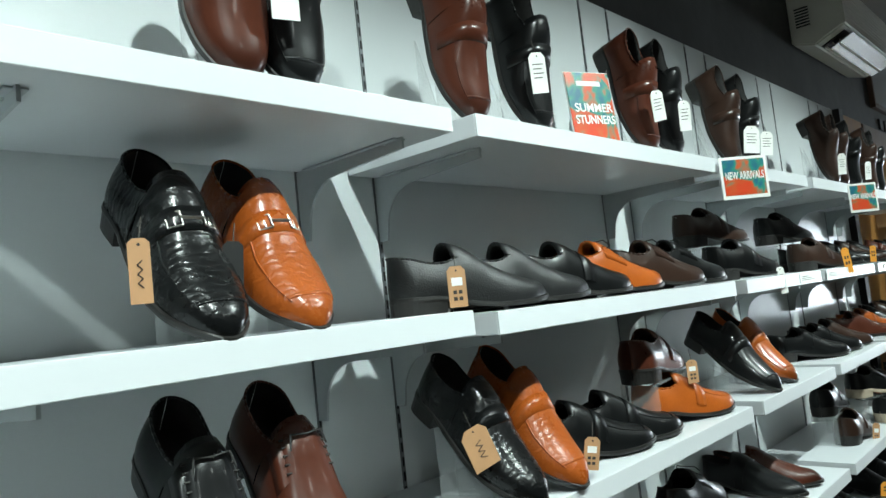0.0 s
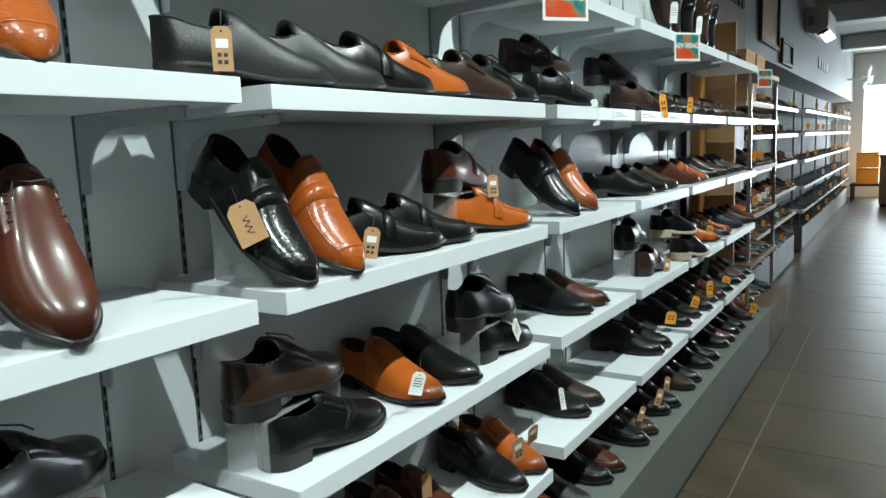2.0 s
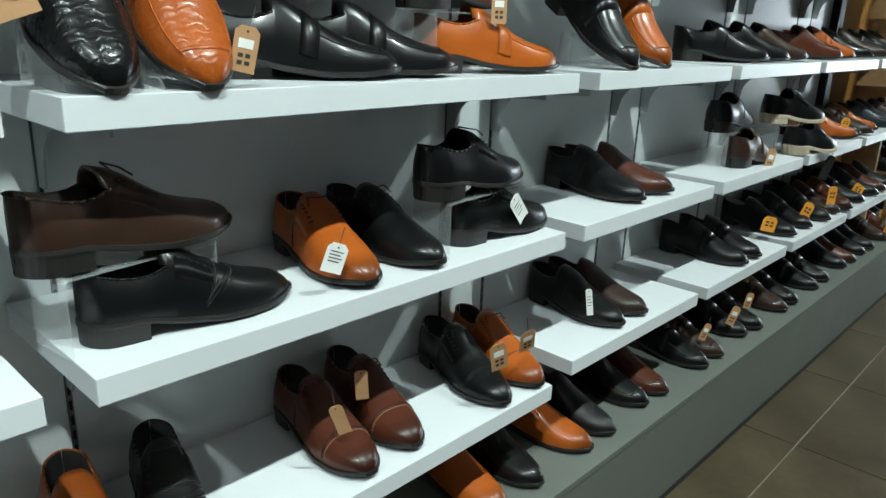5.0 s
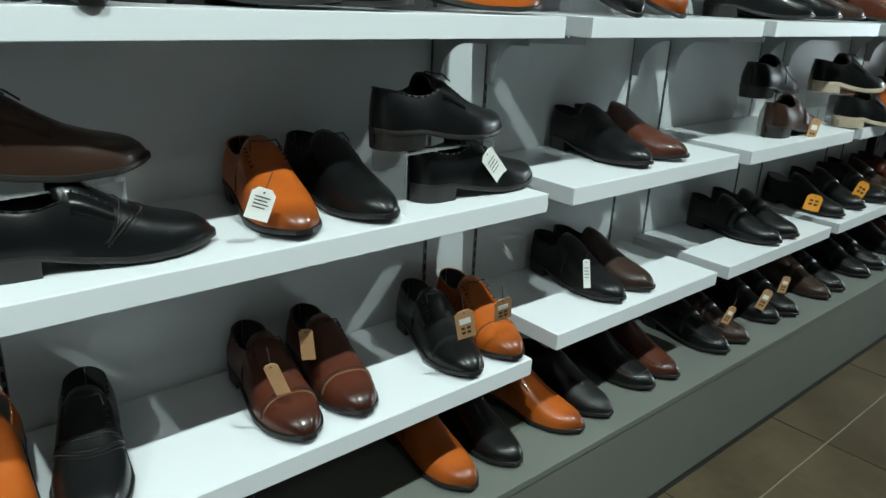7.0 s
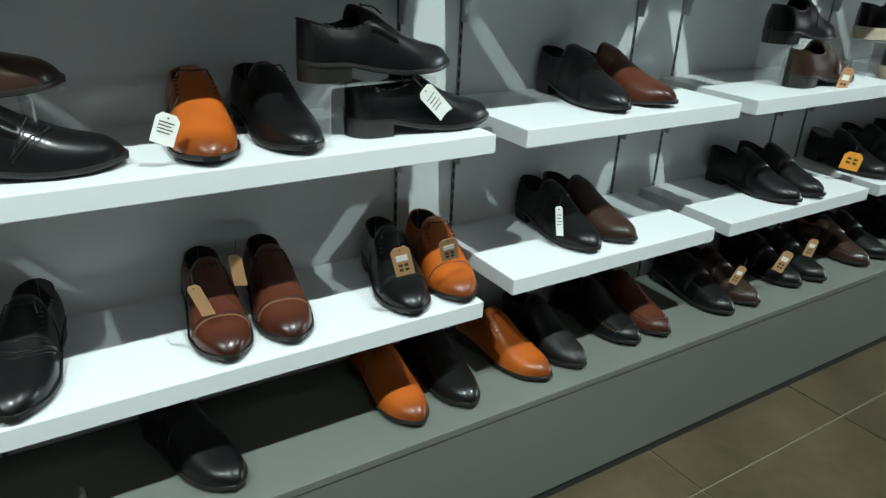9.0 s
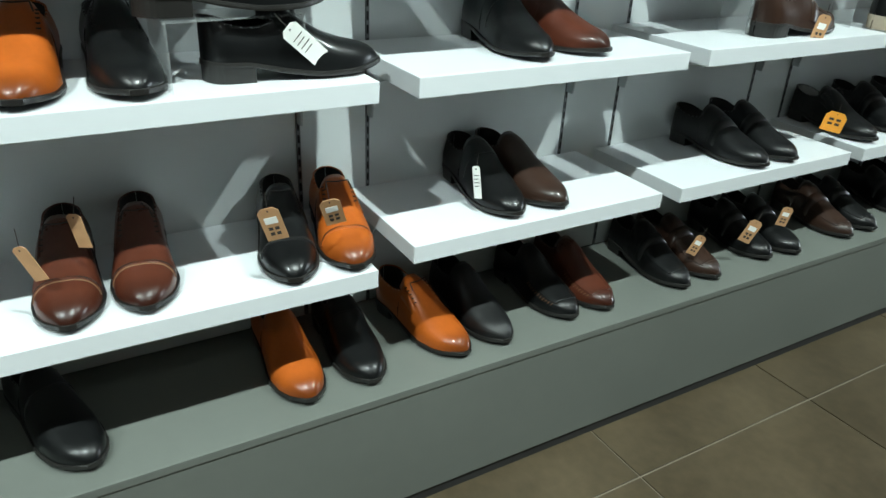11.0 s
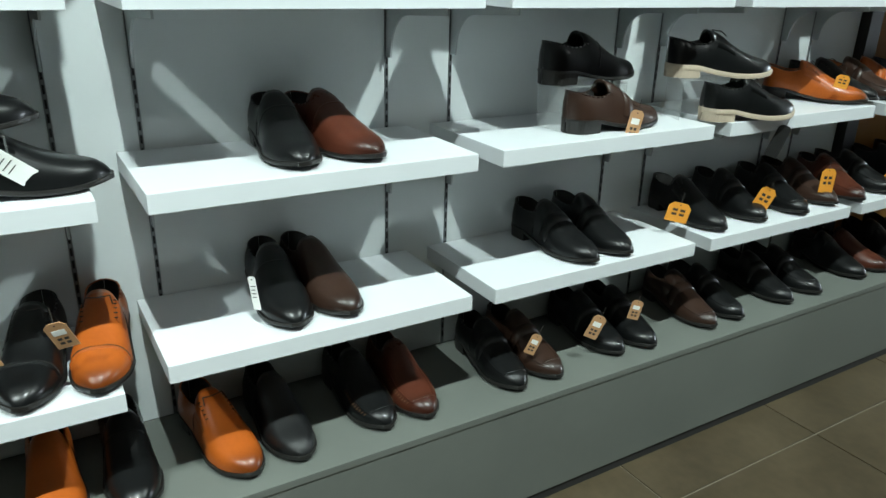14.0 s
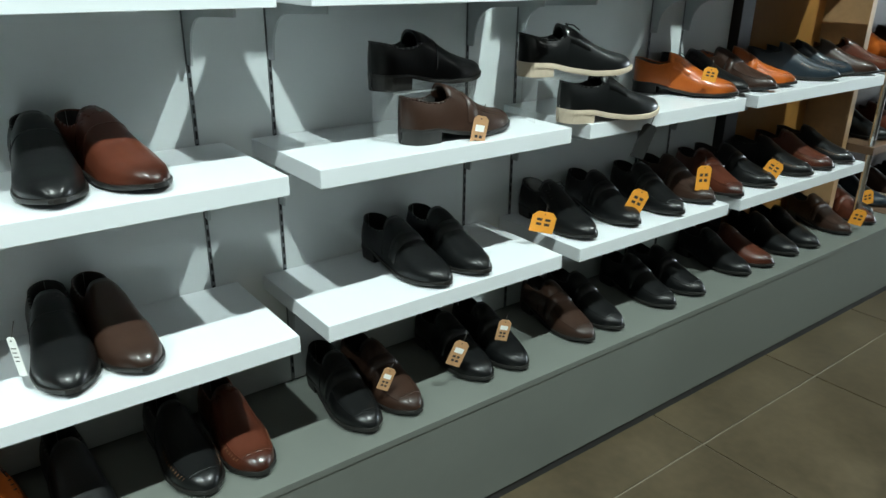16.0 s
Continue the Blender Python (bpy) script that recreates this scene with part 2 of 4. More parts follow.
part("end_board", box(WALL, 5.702, 0.028, -0.64, 5.72, PLINTH - 0.018, 0.001), M_DARKWOOD, pl)

# end of the white display: black post, tan panels, dark brown bay
thing("display_post", box(WALL - 0.01, 4.08, PLINTH, WALL + 0.03, 4.15, PTOP, 0.002), M_BLACKM, "black upright post between panels", "post", kind="structure")
thing("tan_panel", box(WALL - 0.018, 4.155, PLINTH, WALL, 4.66, PTOP, 0.002), M_TAN, "tan orange veneered wall panel", "wall panel", kind="structure")
thing("divider_panel", box(WALL - 0.018, 4.665, PLINTH, WALL + 0.16, 4.70, 2.05, 0.002), M_WOOD, "oak veneered upright divider panel", "divider panel", kind="structure")
thing("brown_panel", box(WALL - 0.018, 4.705, PLINTH, WALL, STEP - 0.01, PTOP, 0.002), M_DARKWOOD, "dark brown veneered wall panel", "wall panel", kind="structure")
for z in (0.58, 0.88, 1.17, 1.46):
    thing("shelf", box(WALL + 0.004, 4.72, z, -0.70, 5.70, z + 0.03, 0.002), M_DARKWOOD if z < 1.4 else M_SHELF, "dark veneered shelf board in end bay", "shelf", "end bay shelves")
for y in (4.74, 5.68):
    thing("shelf_post", rod((-0.72, y, PLINTH), (-0.72, y, 1.75), 0.012), M_CHROME, "chrome tube post carrying shelves", "post", "chrome posts")

# ---- shoes ----
def leather(name, c, rough=0.3, wrinkle=0.10, coat=0.2, burnish=0.0, ridges=False):
    m = mat(name, c, rough, vary=0.22, scale=14, bump=wrinkle, bump_scale=70, coat=coat, spec=0.28)
    nt = m.node_tree
    b = nt.nodes["Principled BSDF"]
    tc = nt.nodes.new("ShaderNodeTexCoord")
    if burnish:      # hand-burnished dark toe
        sep = nt.nodes.new("ShaderNodeSeparateXYZ")
        nt.links.new(tc.outputs["Object"], sep.inputs[0])
        mr = nt.nodes.new("ShaderNodeMapRange")
        mr.interpolation_type = "SMOOTHSTEP"
        mr.inputs["From Min"].default_value, mr.inputs["From Max"].default_value = 0.222, 0.290
        mr.inputs["To Min"].default_value, mr.inputs["To Max"].default_value = 1.0, 1.0 - burnish
        nt.links.new(sep.outputs["X"], mr.inputs["Value"])
        mx = nt.nodes.new("ShaderNodeMix")
        mx.data_type, mx.blend_type = "RGBA", "MULTIPLY"
        mx.inputs["Factor"].default_value = 1
        nt.links.new(b.inputs["Base Color"].links[0].from_socket, mx.inputs["A"])
        nt.links.new(mr.outputs[0], mx.inputs["B"])
        nt.links.new(mx.outputs["Result"], b.inputs["Base Color"])
    if ridges:       # pleated grain across the vamp
        wv = nt.nodes.new("ShaderNodeTexWave")
        wv.bands_direction = "X"
        wv.inputs["Scale"].default_value = 30
        wv.inputs["Distortion"].default_value = 12.0
        wv.inputs["Detail"].default_value = 3
        wv.inputs["Detail Scale"].default_value = 1.5
        nt.links.new(tc.outputs["Object"], wv.inputs["Vector"])
        bp = nt.nodes.new("ShaderNodeBump")
        bp.inputs["Strength"].default_value, bp.inputs["Distance"].default_value = 0.30, 0.0009
        nt.links.new(wv.outputs["Fac"], bp.inputs["Height"])
        nt.links.new(bp.outputs[0], b.inputs["Normal"])
    return m


M_BLACK = leather("black_leather", (0.0042, 0.0046, 0.0048), 0.31)
M_CROCB = leather("pleated_black_leather", (0.0042, 0.0046, 0.0048), 0.25, ridges=True)
M_CROCO = leather("pleated_orange_leather", (0.30, 0.066, 0.010), 0.28, ridges=True)
M_ORANGE = leather("tan_orange_leather", (0.35, 0.078, 0.010), 0.32, burnish=0.72)
M_BROWN = leather("brown_leather", (0.070, 0.019, 0.010), 0.30, burnish=0.7)
M_DBROWN = leather("dark_brown_leather", (0.030, 0.015, 0.010), 0.34, burnish=0.3)
M_NAVY = leather("navy_leather", (0.014, 0.022, 0.030), 0.34)
M_MESH = mat("woven_black_leather", (0.004, 0.0043, 0.0046), 0.42, vary=0.3, scale=120, bump=0.4, bump_scale=420)
M_LINING = mat("shoe_lining", (0.009, 0.008, 0.007), 0.8, vary=0.15, scale=20)
M_SOLE = mat("black_rubber_sole", (0.012, 0.011, 0.010), 0.42, vary=0.2, scale=20, bump=0.1)
M_PALE = mat("pale_crepe_sole", (0.45, 0.37, 0.28), 0.7, vary=0.15, scale=25, bump=0.2)
M_BUCKLE = mat("buckle_metal", (0.38, 0.36, 0.33), 0.30, metal=1.0, vary=0.1)
M_LACE = mat("waxed_lace", (0.012, 0.011, 0.010), 0.6)
M_THREAD = mat("stitch_thread", (0.17, 0.085, 0.04), 0.7)
COLOURS = {"crocblack": (M_CROCB, "pleated black"), "crocorange": (M_CROCO, "pleated tan orange"), "black": (M_BLACK, "black"), "orange": (M_ORANGE, "tan orange"), "brown": (M_BROWN, "brown"), "darkbrown": (M_DBROWN, "dark brown"),
           "navy": (M_NAVY, "navy"), "mesh": (M_MESH, "black woven"), "pale": (M_BLACK, "black pale-soled")}
LEN = 0.280


def curve_of(pairs):
    s, v = zip(*pairs)
    xs = np.linspace(0, 1, 401)
    ys = np.interp(xs, s, v)
    pad = np.concatenate([2 * ys[0] - ys[12:0:-1], ys, 2 * ys[-1] - ys[-2:-14:-1]])
    ys = np.convolve(pad, np.ones(25) / 25, "valid")
    return lambda t: float(np.interp(t, xs, ys))


WIDE = curve_of([(0, 0.031), (0.05, 0.036), (0.15, 0.039), (0.35, 0.0385), (0.52, 0.044), (0.67, 0.0495), (0.79, 0.0445), (0.90, 0.0375), (1, 0.030)])
CREST = curve_of([(0, 0.08), (0.28, 0.106), (0.36, 0.110), (0.44, 0.102), (0.54, 0.082), (0.65, 0.064), (0.78, 0.051), (0.90, 0.043), (1, 0.033)])
COLLAR = curve_of([(0, 0.092), (0.06, 0.089), (0.18, 0.079), (0.28, 0.078), (0.37, 0.088), (1, 0.088)])
SEAT = curve_of([(0, 0.031), (0.22, 0.030), (0.40, 0.018), (0.58, 0.011), (0.80, 0.011), (1, 0.017)])
RISES = [0, 0.003, 0.010, 0.022, 0.04, 0.06, 0.085, 0.115, 0.15, 0.20, 0.25, 0.29, 0.33, 0.36, 0.38, 0.40, 0.43, 0.46, 0.50, 0.54, 0.58, 0.62, 0.66, 0.70, 0.74, 0.78, 0.82, 0.86, 0.90, 0.93, 0.96, 0.98, 0.993, 1.0]
OPEN = 0.37


def half_width(s):
    """Half the width of the last; both ends close in a rounded curve."""
    w = WIDE(s)
    if s < 0.11:
        w *= math.sqrt(max(0.0, 1 - ((0.11 - s) / 0.11) ** 2))
    if s > 0.78:
        w *= max(0.0, 1 - ((s - 0.78) / 0.22) ** 2.5) ** 0.52
    return max(w, 0.0005)


def crest(s):
    h = CREST(s)
    if s > 0.90:
        k = (s - 0.90) / 0.10
        h = SEAT(s) + (h - SEAT(s)) * max(0.0, 1 - k ** 2.6) ** 0.6
    return h


def closed_section(s, n=16, off=0.0):
    w, z0, h = half_width(s) + off, SEAT(s), crest(s) + off
    pts = []
    for k in range(n + 1):
        a = math.pi * k / n
        c, d = math.cos(a), math.sin(a)
        y = w * math.copysign(abs(c) ** 0.72, c) * (1 + 0.05 * d * (1 - d))
        pts.append((s * LEN, y, z0 + (h - z0) * d ** 0.85))
    return pts


def open_side(s):
    w, z0, c = half_width(s), SEAT(s), COLLAR(s)
    side = [(w * (1 + 0.07 * math.sin(math.pi * f) - 0.24 * f ** 2), z0 + (c - z0) * f) for f in (0, 0.2, 0.4, 0.6, 0.8, 0.95, 1.0)]
    inner = [(max(w * 0.76 - 0.003, 0.0002), c - 0.0015), (max(w * 0.80 - 0.004, 0.0002), z0 + (c - z0) * 0.5), (max(w * 0.75 - 0.004, 0.0002), z0 + 0.012), (0.0, z0 + 0.010)]
    return side, inner


def loft(bm, rows):
    vs = [[bm.verts.new(p) for p in r] for r in rows]
    for a, b in zip(vs, vs[1:]):
        for i in range(len(a) - 1):
            try:
                bm.faces.new((a[i], a[i + 1], b[i + 1], b[i]))
            except ValueError:
                pass
    return vs


def upper_mesh():
    bm = bmesh.new()
    back = [s for s in RISES if s <= OPEN] + [OPEN]
    for sg in (1, -1):
        loft(bm, [[(s * LEN, sg * y, z) for y, z in open_side(s)[0]] for s in back])
    front = [s for s in RISES if s > OPEN]
    loft(bm, [closed_section(s) for s in [OPEN] + front])
    # the tongue's leading edge, a lip that turns down into the shoe
    tip = closed_section(OPEN)
    loft(bm, [tip[4:13], [(x - 0.012, y * 0.86, z + 0.003) for x, y, z in tip[4:13]], [(x - 0.010, y * 0.80, z - 0.004) for x, y, z in tip[4:13]], [(x + 0.01, y * 0.8, z - 0.012) for x, y, z in tip[4:13]]])
    bmesh.ops.remove_doubles(bm, verts=bm.verts, dist=0.0004)
    return bm


def lining_mesh():
    bm = bmesh.new()
    back = [s for s in RISES if s <= OPEN] + [OPEN]
    for sg in (1, -1):
        loft(bm, [[(s * LEN, sg * y, z) for y, z in [open_side(s)[0][-1]] + open_side(s)[1]] for s in back])
    bmesh.ops.remove_doubles(bm, verts=bm.verts, dist=0.0003)
    return bm


def sole_mesh(thick=0.006, wide=0.0035):
    bm = bmesh.new()
    rows = []
    for s in RISES:
        w, z = half_width(s) + wide * (1 if s > 0.3 else 0.5), SEAT(s)
        x = s * LEN + (0.003 if s > 0.99 else 0) - (0.002 if s < 0.002 else 0)
        rows.append([(x, -w, z - thick), (x, -w - 0.0006, z - thick / 2), (x, -w, z + 0.001), (x, -w * 0.86, z + 0.002), (x, w * 0.86, z + 0.002), (x, w, z + 0.001), (x, w + 0.0006, z - thick / 2), (x, w, z - thick), (x, 0, z - thick - 0.0004), (x, -w, z - thick)])
    vs = loft(bm, rows)
    bm.faces.new(vs[0][:-1])
    bm.faces.new(vs[-1][:-1][::-1])
    bmesh.ops.remove_doubles(bm, verts=bm.verts, dist=0.0002)
    return bm


def heel_mesh():
    bm = bmesh.new()
    ss = [s for s in RISES if s <= 0.25]
    rows = []
    for s in ss:
        w, z = half_width(s) + 0.0008, SEAT(s) - 0.0055
        rows.append([(s * LEN, -w, z), (s * LEN, -w * 0.97, z * 0.45), (s * LEN, -w * 0.95, 0.0005), (s * LEN, 0, 0), (s * LEN, w * 0.95, 0.0005), (s * LEN, w * 0.97, z * 0.45), (s * LEN, w, z), (s * LEN, -w, z)])
    vs = loft(bm, rows)
    bm.faces.new(vs[-1][:-1])
    bmesh.ops.remove_doubles(bm, verts=bm.verts, dist=0.0002)
    return bm


def band(s0, s1, k0, k1, off, n=16, bend=0.0):
    """A raised strip of leather that follows the vamp between two places along the shoe."""
    bm = bmesh.new()
    def row(s, o):
        out = []
        for k in range(k0, k1 + 1):
            t = s + bend * (abs(k - n / 2) / (n / 2)) ** 1.5
            out.append(closed_section(t, n, o)[k])
        return out
    loft(bm, [row(s0, -0.001), row(s0, off), row((s0 + s1) / 2, off * 1.15), row(s1, off), row(s1, -0.001)])
    return bm


def ring(cx, cy, cz, a, b, r, tilt):
    """A squarish metal frame, lying on the vamp."""
    bm = bmesh.new()
    m = Matrix.Translation((cx, cy, cz)) @ Euler((tilt[0], tilt[1], 0)).to_matrix().to_4x4()
    for p, q in (((-a, -b), (a, -b)), ((a, -b), (a, b)), ((a, b), (-a, b)), ((-a, b), (-a, -b)), ((-a, 0), (a * 0.8, 0))):
        rod(m @ Vector((*p, 0)), m @ Vector((*q, 0)), r, bm, 8)
    return bm


STYLE_WORDS = {"plain": "slip-on dress shoe", "loafer": "strap loafer", "bit": "horsebit loafer", "monk": "buckled monk shoe", "oxford": "laced oxford shoe",
               "brogue": "wingtip brogue shoe", "cap": "laced cap-toe oxford", "moc": "stitched moccasin"}


def make_shoe(style, colour):
    m, word = COLOURS[colour]
    sh = base("shoe", pose(0, 0, 0), "polished %s leather %s on display" % (word, STYLE_WORDS[style]), "shoe")
    part("upper", upper_mesh(), m, sh, smooth=True)
    part("lining", lining_mesh(), M_LINING, sh, "dark lining", smooth=True)
    pale = colour == "pale"
    part("sole", sole_mesh(0.010 if pale else 0.006), M_PALE if pale else M_SOLE, sh, "pale crepe sole" if pale else "black rubber sole")
    part("heel", heel_mesh(), M_PALE if pale else M_SOLE, sh)
    part("collar_trim", collar_trim(), m, sh, smooth=True)
    if style in ("loafer", "bit", "monk"):
        st = part("strap", band(0.50, 0.585, 1, 15, 0.0022, bend=-0.03), m, sh, smooth=True)
        if style == "bit":
            for y in (-0.020, 0.020):
                part("bit_ring", ring(0.54 * LEN, y, crest(0.54) - 0.002, 0.009, 0.008, 0.0014, (-y * 25, 0.45)), M_BUCKLE, st, "polished metal ring")
            part("bit_bar", rod((0.545 * LEN, -0.014, crest(0.545) + 0.003), (0.545 * LEN, 0.014, crest(0.545) + 0.003), 0.0018), M_BUCKLE, st)
        if style == "monk":
            part("buckle", ring(0.53 * LEN, 0.030, SEAT(0.53) + 0.042, 0.011, 0.009, 0.0014, (-0.95, 0.3)), M_BUCKLE, st, "square metal buckle")
            part("buckle", ring(0.53 * LEN, -0.030, SEAT(0.53) + 0.042, 0.011, 0.009, 0.0014, (0.95, 0.3)), M_BUCKLE, st, "square metal buckle")
    if style in ("loafer", "bit", "moc"):
        for a, b in ((3, 4), (12, 13)):
            part("apron_seam", seam(0.56, 0.90, a, b), m, sh, smooth=True)
        part("apron_seam", band(0.885, 0.90, 4, 12, 0.0011, bend=-0.03), m, sh, smooth=True)
    if style == "moc":
        for k in range(11):
            s = 0.58 + k * 0.028
            for kk in (3, 13):
                p = closed_section(s, 16, 0.002)[kk]
                part("stitch", rod((p[0] - 0.002, p[1] * 1.03, p[2] - 0.004), (p[0] + 0.002, p[1] * 0.96, p[2] + 0.002), 0.0008, n=5), M_THREAD, sh)
    if style in ("oxford", "brogue", "cap"):
        for kk in (5, 11):
            part("facing", seam(0.385, 0.55, kk - 2 if kk == 5 else kk, kk if kk == 5 else kk + 2, 0.0016), m, sh, smooth=True)
        for i in range(5):
            s = 0.40 + i * 0.031
            c = closed_section(s, 16, 0.003)
            part("lace", rod(c[5], c[11], 0.0013, n=6), M_LACE, sh, "dark waxed lace")
        c = closed_section(0.43, 16, 0.005)
        bow = bmesh.new()
        for sg in (-1, 1):
            p = Vector(c[8])
            q = p + Vector((-0.002, sg * 0.020, 0.001))
            rod(p, q, 0.0011, bow, 6)
            rod(q, p + Vector((0.012, sg * 0.024, -0.010)), 0.0012, bow, 6)
        part("lace_bow", bow, M_LACE, sh)
    if style == "cap":
        part("toe_cap", band(0.735, 0.742, 1, 15, 0.0012), m, sh, smooth=True)
        part("toe_cap", band(0.748, 0.752, 1, 15, 0.0009), M_THREAD if colour == "brown" else m, sh, smooth=True)
        broguing(sh, 0.728, 0.0)
    if style == "brogue":
        part("wing_seam", band(0.66, 0.67, 1, 15, 0.0016, bend=-0.20), m, sh, smooth=True)
        part("wing_seam", band(0.70, 0.705, 2, 14, 0.0012, bend=-0.20), m, sh, smooth=True)
        part("wing_seam", band(0.60, 0.606, 1, 15, 0.0012, bend=-0.10), m, sh, smooth=True)
        broguing(sh, 0.682, -0.20)
        broguing(sh, 0.592, -0.10)
    if style == "plain" and colour in ("black", "brown"):
        part("vamp_seam", band(0.50, 0.506, 1, 15, 0.0012, bend=-0.05), m, sh, smooth=True)
    return sh


def broguing(sh, s, bend):
    """A row of punched holes with raised rims along a seam."""
    bm = bmesh.new()
    for k in range(2, 62):
        u = k / 4
        t = s + bend * (abs(u - 8) / 8) ** 1.5
        c = closed_section(t, 64, 0.0008)[k]
        bmesh.ops.create_icosphere(bm, subdivisions=1, radius=0.0011, matrix=Matrix.Translation(c))
    tagged(part("broguing", bm, M_LACE, sh, smooth=True), kind="stuff")


def seam(s0, s1, ka, kb, off=0.0012):
    bm = bmesh.new()
    ss = np.linspace(s0, s1, 12)
    rows = []
    for s in ss:
        c = closed_section(float(s), 16, off)
        d = closed_section(float(s), 16, -0.0008)
        rows.append([d[ka], c[ka], c[kb] if kb - ka > 1 else tuple(np.add(np.multiply(c[ka], 0.75), np.multiply(c[kb], 0.25))), d[kb] if kb - ka > 1 else tuple(np.add(np.multiply(d[ka], 0.7), np.multiply(d[kb], 0.3)))])
    loft(bm, rows)
    return bm


def collar_trim():
    """The rolled edge round the shoe's opening."""
    bm = bmesh.new()
    ss = [s for s in RISES if s <= OPEN]
    path = [(s * LEN, open_side(s)[0][-1][0], open_side(s)[0][-1][1]) for s in ss]
    path = [(x, -y, z) for x, y, z in path[::-1]] + path
    for p, q in zip(path, path[1:]):
        if (Vector(q) - Vector(p)).length > 0.001:
            rod(p, q, 0.0017, bm, 6)
    return bm


PROTO = {}


def place_shoe(style, colour, x, y, z, yaw, tilt=0):
    z -= 0.011 if z > PLINTH else 0
    m = pose(x, y, z, 0, 0, yaw) @ pose(0, 0, 0.004 if tilt else 0, 0, tilt, 0) @ pose(-LEN, 0, 0.0)
    if tilt:
        m = pose(0, 0, -0.013 * math.cos(radians(tilt))) @ m
    if (style, colour) not in PROTO:
        PROTO[style, colour] = make_shoe(style, colour)
        PROTO[style, colour].matrix_world = m
        return PROTO[style, colour]
    return copy_thing(PROTO[style, colour], m)


